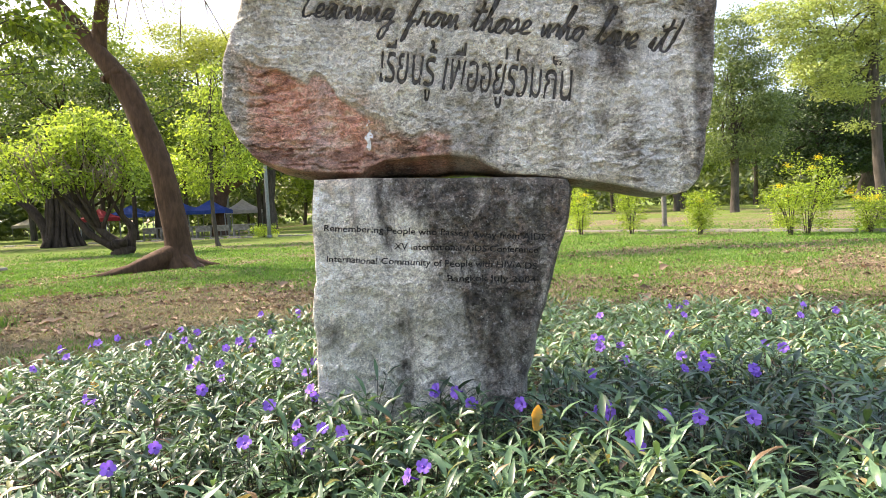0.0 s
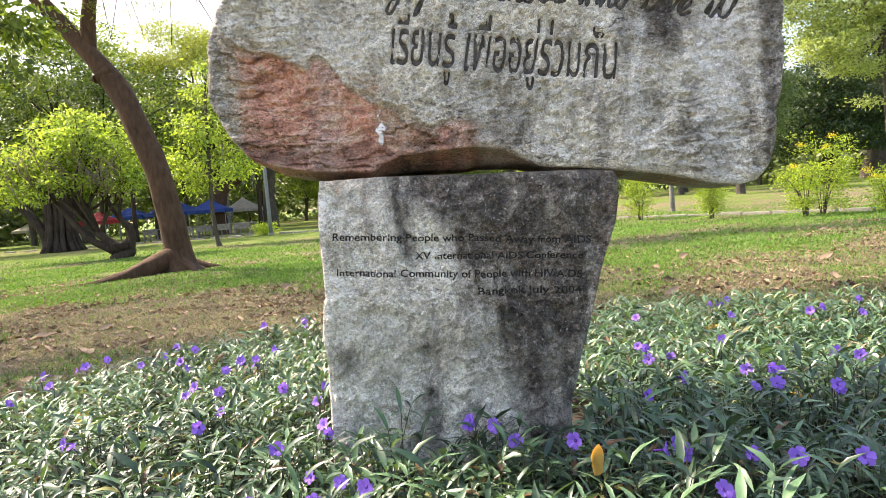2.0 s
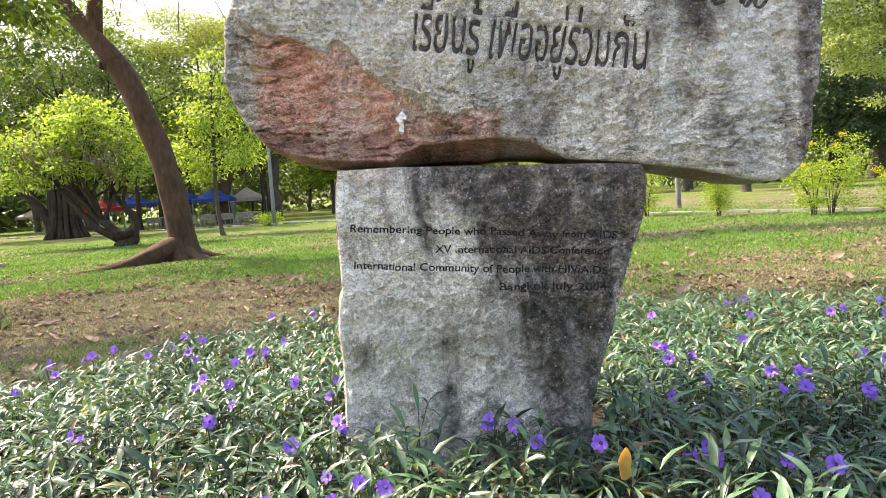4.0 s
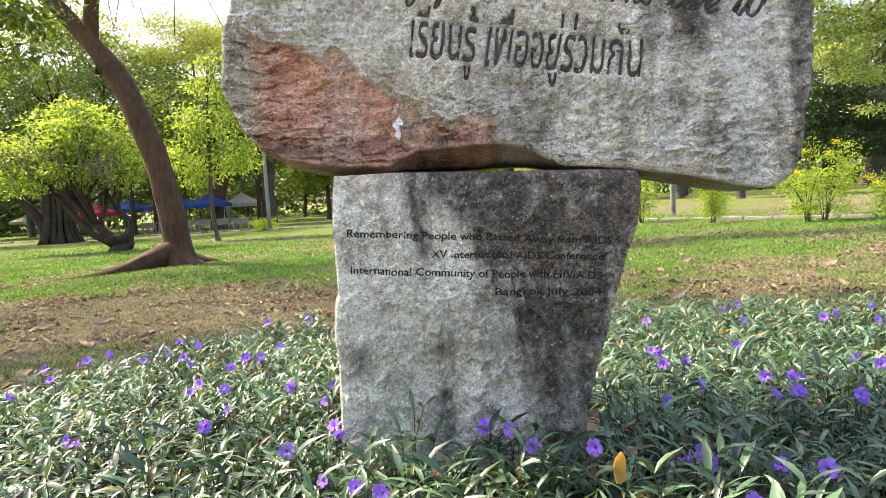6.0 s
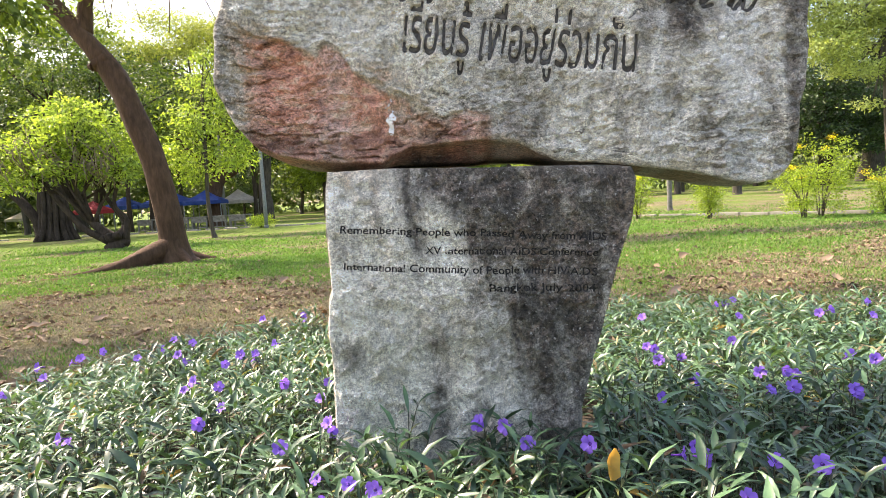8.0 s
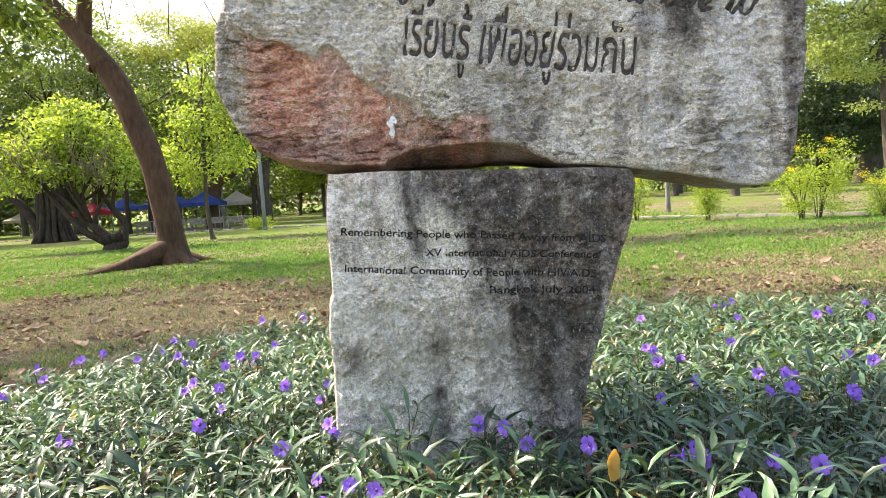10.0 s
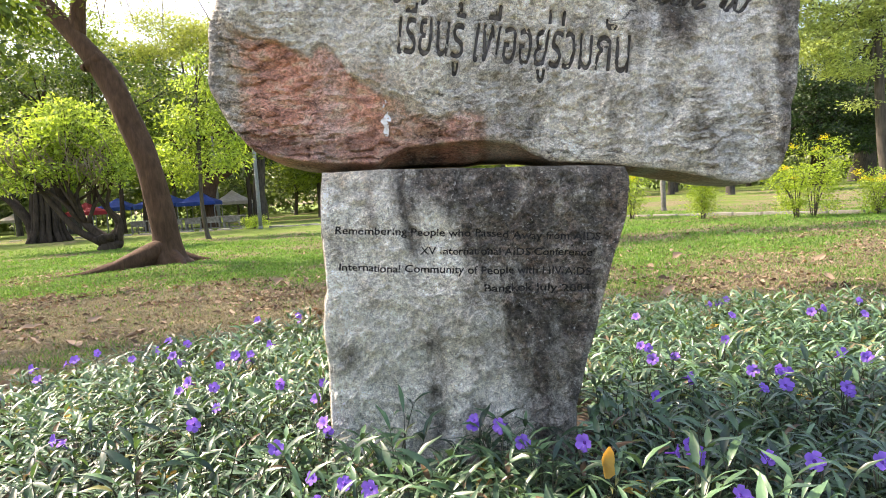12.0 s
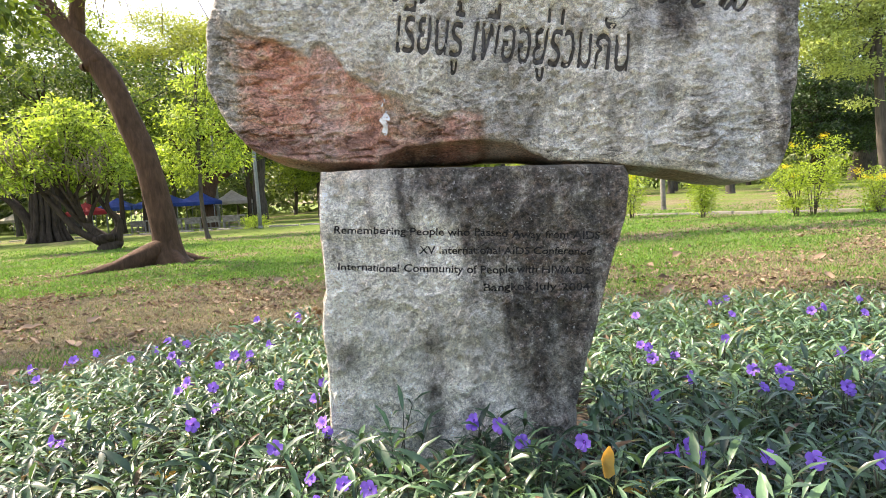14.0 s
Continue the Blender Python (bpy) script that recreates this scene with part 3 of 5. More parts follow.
# unseen top, raised so the boulder's shadow reaches the front of the bed
B_TOP = [(0, 3.86), (0.2, 3.95), (0.45, 4.03), (0.7, 4.06), (0.9, 4.02), (1, 3.95)]
boulder = Stone(B_LEFT, B_RIGHT, B_BOTTOM, B_TOP, 0.72, lambda x, z: 3.96 + 0.09 * (z - 1.6) - 0.035 * x, 100, 0.03)


def orange_zone(x, z):
    edge = interp(x, [(-1.35, 2.37), (-1.18, 2.345), (-0.92, 2.255), (-0.8, 2.185), (-0.75, 2.23), (-0.62, 2.135), (-0.52, 2.05), (-0.42, 2.0), (-0.3, 1.93), (-0.215, 1.89), (-0.04, 1.855), (0.1, 1.83), (0.2, 1.70)])
    p = np.stack([x * 4, z * 4, 0 * x], 1)
    return edge - z + 0.05 * fbm(p, 3, 77)


def boulder_relief(x, z):
    p = np.stack([x, 0 * x, z], 1)
    o = orange_zone(x, z)
    spall = 0.024 * ramp(o, -0.004, 0.012) * ramp(x, -1.3, -1.1) * (1 - ramp(x, -0.1, 0.2))
    left = 1 - ramp(x, -0.3, 0.9)
    rough = ledges(x, z, 4, 0.10, 10, 0.022) * (0.35 + 1.5 * left * ramp(o, -0.1, 0.1) + 1.0 * ramp(x, 0.55, 1.15))
    bench = 0.03 * ramp(z, 2.42, 2.36) * ramp(x, 0.7, 1.0) * ramp(z, 2.2, 2.3)
    q = np.stack([x * 5.5 + z, 0 * x, z * 12 + 0.8 * x], 1)
    q2 = np.stack([x * 9 + z * 2, 0 * x, z * 13 - x * 2], 1)
    even = ramp(x, -0.5, 0.2)
    face = 1 - 0.62 * ramp(z + 0.16 * x, 2.0, 2.1) * (1 - ramp(z + 0.16 * x, 2.62, 2.75)) * ramp(x, -0.8, -0.5)
    return (chips(q, 140, 0.042) * (1 - 0.7 * even) + chips(q2, 145, 0.036) * (0.3 + 0.7 * even) + rough) * face + spall + bench + 0.013 * fbm(p * 6, 4, 31) + 0.011 * fbm(p * 30, 4, 61) + 0.0025 * fbm(p * 62, 2, 64) + 0.02 * fbm(p * 2, 2, 8)


def boulder_mineral(x, z):
    o = orange_zone(x, z)
    q = np.stack([x * 7, z * 1.2, 0 * x], 1)
    p = np.stack([x * 2.6, z * 2.6, 0 * x + 5], 1)
    orange = ramp(o, -0.10 + 0.05 * ramp(x, -1.0, -0.7), 0.07) * ramp(x, -1.31, -1.16) * (1 - ramp(x, -0.12, 0.3)) * ramp(z + 0.13 * x + 0.08 * fbm(p * 2, 3, 29), 1.40, 1.62)
    orange = orange * (0.95 + 0.3 * fbm(p, 3, 14)) * (0.5 + 0.5 * ramp(x, -1.27, -1.1)) * (0.85 + 0.15 * ramp(z + 0.06 * fbm(p, 2, 3), 1.72, 1.92))
    halo = np.clip((0.34 + 0.25 * fbm(p * 2, 3, 71)) * ramp(o, -0.26, -0.02), 0, 0.55) * (1 - ramp(x, 0.0, 0.5)) * ramp(x, -1.33, -1.2)
    # mottled, darker towards the lower edge left of centre
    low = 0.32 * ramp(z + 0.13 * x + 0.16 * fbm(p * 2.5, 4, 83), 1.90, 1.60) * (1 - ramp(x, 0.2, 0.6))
    streaks = 0
    for cx, w, top, k in ((1.30, 0.055, 2.9, 2.6), (1.21, 0.03, 2.45, 0.6), (0.90, 0.03, 2.3, 1.0), (0.93, 0.06, 2.0, 0.35), (-0.02, 0.05, 2.2, 0.3), (-0.72, 0.10, 2.7, 0.35)):
        wav = 0.03 * fbm(np.stack([z * 3, 0 * x, 0 * x + cx], 1), 2, 19)
        streaks = streaks + k * np.exp(-((x - cx - wav - 0.03 * (z - 2)) / w) ** 2) * (1 - ramp(z, top - 0.1, top + 0.15))
    pale = np.clip(streaks + 0.75 * np.clip(fbm(q, 4, 3) - 0.1, 0, 1) * ramp(x, -0.5, 0.0), 0, 0.95)
    dark = 0.95 * np.clip(fbm(np.stack([x * 4.2, z * 2.6, 0 * x + 9], 1), 5, 44, 0.6) - 0.04, 0, 1) * (0.6 + 0.25 * ramp(x, 0.8, 1.1)) * ramp(x, -0.9, -0.3) + 0.38 * ramp(1.97 - z, 0.0, 0.24) * (1 - ramp(x, -0.35, 0.2)) * np.clip(0.75 + 0.6 * fbm(p * 3, 4, 2), 0, 1) + 0.4 * ramp(z, 2.45, 2.75) * np.clip(fbm(q, 3, 5) + 0.45, 0, 1) + 0.85 * ramp(x + 0.1 * fbm(q, 3, 23), 1.36, 1.52) + 0.25 * np.clip(0.5 + fbm(q, 4, 27), 0, 1) * np.exp(-((x - 1.1) / 0.12) ** 2)
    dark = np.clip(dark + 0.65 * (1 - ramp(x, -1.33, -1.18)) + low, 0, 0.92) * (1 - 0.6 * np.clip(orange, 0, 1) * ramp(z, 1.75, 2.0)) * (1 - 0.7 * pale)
    return np.stack([np.clip(np.maximum(orange, halo), 0, 1), pale, dark], 1)


hand = hand_line("Learning from those who live it!", -0.83, 2.628, 1.40, 2.258, 0.088, 0.017)
thai = fit_type("เรียนรู้ เพื่ออยู่ร่วมกัน", -0.365, 2.192, 0.774, 1.996, 0.181, 0.006, 0.55)
carve_b = Carving(-1.0, 1.6, 1.8, 3.0, 0.004)
carve_b.add(*hand)
carve_b.add(*thai)
carve_b.soften(2)
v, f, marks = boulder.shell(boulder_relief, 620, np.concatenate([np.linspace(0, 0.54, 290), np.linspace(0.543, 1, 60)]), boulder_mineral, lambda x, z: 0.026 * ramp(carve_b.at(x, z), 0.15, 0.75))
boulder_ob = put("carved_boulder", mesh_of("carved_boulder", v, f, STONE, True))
set_mineral_shade(boulder_ob.data, marks)
tagged(boulder_ob, "broad rough grey boulder with orange patch resting on a pillar", "memorial stone")

# the upright pillar
P_LEFT = [(0, -0.815), (0.26, -0.812), (0.46, -0.808), (0.546, -0.81), (0.62, -0.797), (0.645, -0.78), (0.79, -0.777), (0.956, -0.775), (1, -0.77)]
P_RIGHT = [(0, 0.40), (0.268, 0.43), (0.337, 0.469), (0.439, 0.498), (0.54, 0.555), (0.64, 0.609), (0.757, 0.663), (0.855, 0.719), (0.929, 0.737), (0.97, 0.746), (1, 0.735)]
P_BOTTOM = [(0, -0.12), (1, -0.12)]
P_TOP = [(0, 1.606), (0.2, 1.603), (0.39, 1.591), (0.58, 1.577), (0.76, 1.566), (0.95, 1.550), (1, 1.54)]
pillar = Stone(P_LEFT, P_RIGHT, P_BOTTOM, P_TOP, 0.62, lambda x, z: 3.87 + 0.10 * ramp(z, 1.35, 1.7) + 0.02 * (x - 0.1) ** 2, 200, 0.008)


def pillar_relief(x, z):
    p = np.stack([x, 0 * x, z], 1)
    q = np.stack([x * 1.0 + z * 0.8, 0 * x, z * 1.2 - x * 0.7], 1)
    smooth = 1 - 0.65 * ramp(z, 0.9, 1.0) * (1 - ramp(z, 1.4, 1.5))
    w = np.stack([x * 8 + z * 5, 0 * x, z * 8 - x * 5], 1)
    return chips(w, 150, 0.036) * (0.45 + 0.55 * smooth) + smooth * (0.016 * fbm(q * 5, 4, 21) + ledges(x, z, 9, 0.5, 5, 0.012)) + 0.008 * fbm(p * 26, 4, 71) + 0.0015 * fbm(p * 60, 2, 74) + 0.012 * fbm(p * 2.0, 2, 81)


def pillar_mineral(x, z):
    p = np.stack([x * 3, z * 2, 0 * x], 1)
    q = np.stack([x * 8, z * 1.1, 0 * x], 1)

    def run(cx, w, lo, hi, k):
        """A stain that runs down the face between two heights."""
        return k * np.exp(-((x - cx - 0.03 * fbm(q, 2, 91)) / w) ** 2) * ramp(z, lo - 0.1, lo + 0.1) * (1 - ramp(z, hi - 0.1, hi + 0.1))

    side = ramp(x + 0.13 * fbm(q * 0.8, 4, 26) + 0.06 * fbm(p, 3, 6) + 0.15 * (z - 1.1), -0.16, 0.20)
    down = 0.42 + 0.58 * ramp(z - 0.15 * x + 0.22 * fbm(q, 3, 28), 0.35, 1.15)
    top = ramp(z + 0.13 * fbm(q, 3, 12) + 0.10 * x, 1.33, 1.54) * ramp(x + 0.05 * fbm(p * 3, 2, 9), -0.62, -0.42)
    spot = 0.75 * np.exp(-(((x + 0.70) / 0.06) ** 2 + ((z - 0.66) / 0.09) ** 2))
    runs = run(-0.37, 0.05, 0.95, 1.6, 0.5) + run(-0.52, 0.03, 1.2, 1.6, 0.35) + run(-0.29, 0.06, 0.2, 0.78, 0.5) + run(0.16, 0.05, 0.75, 1.3, 0.35) + run(0.25, 0.05, 0.2, 0.8, 0.35) + run(-0.05, 0.03, 0.2, 0.7, 0.25)
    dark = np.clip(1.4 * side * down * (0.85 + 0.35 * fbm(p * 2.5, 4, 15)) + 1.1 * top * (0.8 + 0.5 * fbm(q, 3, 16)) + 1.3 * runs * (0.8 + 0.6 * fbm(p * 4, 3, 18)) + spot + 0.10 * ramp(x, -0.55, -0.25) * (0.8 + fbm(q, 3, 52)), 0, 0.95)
    pale = np.clip(0.35 * fbm(p * 2, 3, 66) + 0.5 * np.exp(-((x - 0.02 - 0.04 * fbm(q, 2, 8)) / 0.07) ** 2) * (1 - ramp(z, 0.9, 1.25)), 0, 0.7) * (1 - dark)
    warm = 0.40 * ramp(z + 0.1 * fbm(q, 3, 33), 1.42, 1.56) * (1 - ramp(x, -0.6, -0.3))
    return np.stack([warm + 0.10 * side, pale, dark], 1)


LINES = [("Remembering People who Passed Away from AIDS", -0.712, 1.298, 0.59, 1.185),
         ("XV International AIDS Conference", -0.305, 1.170, 0.545, 1.112),
         ("International Community of People with HIV/AIDS", -0.710, 1.113, 0.54, 1.016),
         ("Bangkok July 2004", 0.0, 0.972, 0.532, 0.938)]
carve_p = Carving(-0.8, 0.75, 0.88, 1.4, 0.0015)
plates = [fit_type(text, x0, z0, x1, z1, 0.036, 0.012) for text, x0, z0, x1, z1 in LINES]
for v, t in plates:
    carve_p.add(v, t)
carve_p.soften(2)
band = np.concatenate([np.linspace(0, 0.60, 110), np.linspace(0.601, 0.86, 190), np.linspace(0.862, 1, 36)])
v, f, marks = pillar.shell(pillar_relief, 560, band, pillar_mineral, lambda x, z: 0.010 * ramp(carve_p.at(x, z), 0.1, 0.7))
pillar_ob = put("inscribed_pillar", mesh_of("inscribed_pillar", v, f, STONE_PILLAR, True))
set_mineral_shade(pillar_ob.data, marks)
tagged(pillar_ob, "upright grey stone pillar with dark stains and carved lettering", "memorial stone")


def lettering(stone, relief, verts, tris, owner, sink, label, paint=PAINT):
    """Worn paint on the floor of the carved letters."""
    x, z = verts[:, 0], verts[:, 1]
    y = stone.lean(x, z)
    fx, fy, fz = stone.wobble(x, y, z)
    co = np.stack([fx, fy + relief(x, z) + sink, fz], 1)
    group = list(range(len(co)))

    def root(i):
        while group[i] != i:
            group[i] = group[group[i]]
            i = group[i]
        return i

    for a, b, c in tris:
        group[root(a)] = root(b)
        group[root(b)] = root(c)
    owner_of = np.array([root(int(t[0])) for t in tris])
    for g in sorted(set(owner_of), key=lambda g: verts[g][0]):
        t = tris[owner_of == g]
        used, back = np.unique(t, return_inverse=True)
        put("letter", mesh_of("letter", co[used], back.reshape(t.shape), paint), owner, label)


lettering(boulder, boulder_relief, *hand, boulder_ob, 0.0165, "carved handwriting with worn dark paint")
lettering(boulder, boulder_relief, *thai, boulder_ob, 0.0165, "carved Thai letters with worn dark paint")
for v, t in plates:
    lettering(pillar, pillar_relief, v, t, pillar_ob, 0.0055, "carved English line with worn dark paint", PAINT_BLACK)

# a splash of white paint on the orange patch
rng = np.random.default_rng(5)
dabs_v, dabs_f = [], []
for i in range(16):
    cx, cz = -0.435 + rng.normal() * 0.012 + 0.01 * math.sin(i), 1.80 + i * 0.0105
    r = rng.uniform(0.010, 0.017) if i < 8 else rng.uniform(0.002, 0.007)
    k = len(dabs_v)
    ring = [(cx + r * math.cos(a) * rng.uniform(0.6, 1.1), cz + 1.6 * r * math.sin(a) * rng.uniform(0.6, 1.1)) for a in np.linspace(0, 2 * math.pi, 9)[:-1]]
    dabs_v += ring
    dabs_f.append(tuple(range(k, k + 8)))
dv = np.array(dabs_v)
fx, fy, fz = boulder.wobble(dv[:, 0], boulder.lean(dv[:, 0], dv[:, 1]), dv[:, 1])
put("paint_splash", mesh_of("paint_splash", np.stack([fx, fy + boulder_relief(dv[:, 0], dv[:, 1]) - 0.006, fz], 1), dabs_f, WHITE_DAB), boulder_ob, "splash of white paint")


# ---------- trees ----------
def crown_mesh(name, clusters, count, size, mat, seed, slim=0.45, droop=0.35, feather=0):
    """Leaves in many small clumps that fill the clusters (x, y, z, rx, ry, rz)."""
    rng = np.random.default_rng(seed)
    vol = np.array([c[3] * c[4] * c[5] for c in clusters]) ** 0.75
    share = np.maximum(1, (count * vol / vol.sum()).astype(int))
    cs, ds = [], []
    for c, n in zip(clusters, share):
        per = 26
        k = max(3, n // per)
        q = rng.normal(size=(k, 3))
        q /= np.linalg.norm(q, axis=1, keepdims=True)
        q *= rng.uniform(0.35, 1.05, (k, 1)) ** 0.6
        q[:, 2] = np.where(q[:, 2] < -0.6, q[:, 2] * 0.7, q[:, 2])
        hub = np.array(c[:3]) + q * np.array(c[3:6])
        spread = size * (2.3 + feather)
        off = rng.normal(size=(k, per, 3)) * spread * np.array((1, 1, 0.55))
        pos = hub[:, None] + off
        out = off + rng.normal(size=off.shape) * spread * 0.7
        out[..., 2] -= spread * droop
        cs.append(pos.reshape(-1, 3))
        ds.append(out.reshape(-1, 3))
    v, f = leaf_arrays(np.concatenate(cs), np.concatenate(ds), size * 1.5, size * 1.5 * slim, rng)
    return mesh_of(name, v, f, mat)


def tree(kind, base, trunk, clusters, count, size, leaf, bark, label, seed, slim=0.45, droop=0.35, sides=10, feather=0, limbs=True, rough=0.25, group="", low=0, stout=0.55):
    """A tree at base. trunk and clusters are measured from the base."""
    rng = random.Random(seed)
    t = new(kind)
    t.location = base
    put("trunk", limb_mesh("trunk", trunk, bark, sides, rough, 5, seed), t)
    if limbs:
        for c in clusters:
            k = rng.randint(low or max(1, len(trunk) // 2), len(trunk) - 1)
            a = np.array(trunk[k])
            e = np.array((c[0], c[1], c[2]))
            m1 = a[:3] + (e - a[:3]) * 0.35 + np.array((rng.uniform(-1, 1), rng.uniform(-1, 1), rng.uniform(0.0, 0.8))) * 0.12 * np.linalg.norm(e - a[:3])
            m2 = a[:3] + (e - a[:3]) * 0.7 + np.array((rng.uniform(-1, 1), rng.uniform(-1, 1), rng.uniform(-0.2, 0.6))) * 0.12 * np.linalg.norm(e - a[:3])
            r = max(0.02, a[3] * stout)
            put("limb", limb_mesh("limb", [(*a[:3], r), (*m1, r * 0.7), (*m2, r * 0.42), (*e, r * 0.16)], bark, 6, 0.1, 3, seed), t)
            for j in range(3):
                s = m1 + (m2 - m1) * rng.random()
                q = e + np.array((rng.uniform(-1, 1) * c[3], rng.uniform(-1, 1) * c[4], rng.uniform(-0.3, 1) * c[5])) * 0.9
                put("branch", limb_mesh("branch", [(*s, r * 0.3), (*((s + q) / 2 + np.array((0, 0, 0.1))), r * 0.2), (*q, r * 0.05)], bark, 5, 0, 2, seed), t)
    put("crown", crown_mesh("crown", clusters, count, size, leaf, seed, slim, droop, feather), t)
    return tagged(t, label, "tree", group)


# the leaning tree beside the memorial
lean_tree = tree("leaning_tree", (-8.41, 19.4, -0.03),
                 [(0.05, 0, -0.15, 0.68), (0.0, 0, 0.12, 0.52), (-0.02, 0, 0.7, 0.38), (-0.12, 0, 1.56, 0.37), (-0.30, 0.02, 2.71, 0.35), (-0.74, 0.05, 4.02, 0.33), (-1.25, 0.1, 5.34, 0.33),
                  (-1.79, 0.15, 6.17, 0.31), (-2.39, 0.2, 6.99, 0.24), (-2.95, 0.2, 7.64, 0.22), (-4.2, 0.3, 9.1, 0.17), (-5.6, 0.5, 10.4, 0.10)],
                 [(-5.5, 1.0, 10.6, 2.2, 2.4, 0.9), (-1.2, 0.5, 11.0, 2.4, 2.4, 0.9), (-3.5, -1.5, 11.2, 2.4, 2.0, 0.8), (-7.4, 0.2, 9.7, 1.4, 1.8, 0.7), (1.2, 0.5, 10.4, 1.4, 1.6, 0.6), (-2.5, 2.4, 11.6, 2.2, 1.6, 0.8),
                  # out-of-view clusters, spread wide to dapple the lawn with shade
                  (-2.0, -4.0, 11.0, 2.2, 1.8, 0.7), (-6.0, -4.5, 10.6, 2.4, 1.8, 0.7), (1.6, -4.6, 10.8, 2.0, 1.7, 0.6), (-4.2, -7.4, 10.4, 2.2, 1.6, 0.6), (0.2, -7.6, 10.2, 2.2, 1.6, 0.6), (6.4, 3.0, 11.6, 2.4, 0.9, 0.7), (9.6, 2.6, 11.8, 2.2, 0.8, 0.7), (4.0, 1.4, 11.2, 1.6, 0.8, 0.5)],
                 19000, 0.13, LEAF_FEATHER, BARK, "leaning smooth brown tree with forked trunk and surface roots", 11, 0.3, 0.3, 18, 1.2, rough=0.22, low=10)
put("limb", limb_mesh("limb", [(-2.1, 0.2, 6.75, 0.24), (-2.05, 0.25, 7.3, 0.21), (-1.9, 0.3, 8.3, 0.17), (-1.6, 0.4, 10.4, 0.08)], BARK, 12, 0.15, 5), lean_tree)
put("knot", limb_mesh("knot", [(-1.38, 0.1, 5.95, 0.27), (-1.75, 0.03, 5.78, 0.21), (-1.98, 0.0, 5.76, 0.08)], BARK, 10, 0.4, 4), lean_tree, "rounded burr where a limb was cut")
for rows in ([(0.1, 0, 0.45, 0.34), (-0.35, -0.4, 0.26, 0.30), (-0.75, -0.9, 0.14, 0.25), (-1.0, -1.4, 0.06, 0.17), (-1.4, -2.1, -0.01, 0.08), (-2.4, -3.4, -0.01, 0.045), (-3.3, -4.2, -0.04, 0.03)],
             [(0.1, -0.1, 0.30, 0.22), (0.5, -0.4, 0.06, 0.15), (0.8, -0.9, -0.05, 0.06)], [(0, 0.2, 0.3, 0.2), (0.6, 0.6, 0.03, 0.12), (1.1, 0.9, -0.08, 0.05)]):
    put("root", limb_mesh("root", rows, BARK, 14, 0.55, 6), lean_tree)
for i in range(16):
    rr = random.Random(70 + i)
    x0, z0 = rr.uniform(-2.2, 1.4), rr.uniform(7.6, 9.8)
    dx = rr.uniform(-0.8, 1.6)
    put("twig", limb_mesh("twig", [(x0, 0.2, z0 + 0.8, 0.03), (x0 + dx * 0.4, 0.1, z0, 0.02), (x0 + dx, 0.0, z0 - rr.uniform(0.8, 2.0), 0.008)], BARK, 5, 0, 4), lean_tree)
    put("spray", crown_mesh("spray", [(x0 + dx, 0.0, z0 - 1.1, 0.45, 0.4, 0.3), (x0 + dx * 0.6, 0.1, z0 - 0.4, 0.4, 0.4, 0.25)], 130, 0.06, LEAF_FEATHER, 900 + i, 0.3, 0.4), lean_tree, "drooping feathery leaf spray")["kind"] = "stuff"

# unseen outlying foliage, added only to throw shade bands on lawn and soil
put("crown", crown_mesh("crown", [(3.6, 2.6, 11.6, 1.5, 0.5, 0.5), (6.4, 2.8, 11.7, 1.5, 0.5, 0.5), (9.0, 2.4, 11.6, 1.4, 0.5, 0.5), (11.6, 2.9, 11.8, 1.5, 0.5, 0.5), (1.6, -6.4, 11.0, 1.2, 0.5, 0.4), (4.4, -6.9, 11.2, 1.5, 0.5, 0.4)],
                          8000, 0.15, LEAF_FEATHER, 12, 0.5, 0.3), lean_tree)

# the twisted low tree with a round lime crown
burl = tree("twisted_tree", (-15.5, 29.1, 0), [(0.15, 0, -0.1, 0.5), (0.2, 0, 0.2, 0.44), (0.0, 0, 0.5, 0.26), (-0.7, 0, 1.1, 0.17), (-1.5, 0.1, 2.0, 0.14), (-2.2, 0.2, 3.4, 0.09)],
            [(-1.2, 0, 4.9, 1.3, 1.2, 0.9), (-2.6, 0.2, 4.6, 1.2, 1.2, 0.9), (0.5, 0.2, 4.6, 1.1, 1.1, 0.8), (-0.3, -0.4, 5.7, 1.1, 1.0, 0.6), (-2.2, 0.3, 5.8, 1.1, 1.0, 0.6), (1.5, 0, 3.9, 0.8, 0.9, 0.7),
             (-4.0, 0, 3.9, 1.0, 1, 0.9), (-1.5, -0.5, 3.7, 1.0, 1.0, 0.6), (-4.8, 0.2, 4.8, 0.9, 0.9, 0.7), (0.9, -0.2, 3.2, 0.7, 0.7, 0.5), (-3.4, -0.3, 3.1, 0.8, 0.8, 0.5), (-0.2, 0.2, 3.3, 0.7, 0.7, 0.4), (-5.0, 0, 3.0, 0.8, 0.8, 0.6), (-1.2, 0, 6.3, 0.8, 0.8, 0.4)],
            8500, 0.15, LEAF_LIME, BARK_DARK, "low twisted tree with burled foot and rounded lime-green crown", 21)
for k, rows in enumerate(([(0.3, 0, 0.4, 0.2), (0.5, 0.3, 1.1, 0.11), (-0.2, 0.4, 2.2, 0.09), (-0.7, 0.3, 3.8, 0.05)], [(0.5, 0.1, 0.3, 0.22), (0.7, 0.2, 1.2, 0.12), (0.2, 0.2, 2.0, 0.09), (0.8, 0.1, 3.6, 0.05)],
                          [(0.0, 0, 0.3, 0.25), (-1.0, -0.2, 0.9, 0.15), (-1.9, -0.2, 2.0, 0.12), (-3.0, 0, 3.4, 0.05)])):
    put("stem", limb_mesh("stem", rows, BARK_DARK, 8, 0.35, 5, k), burl)
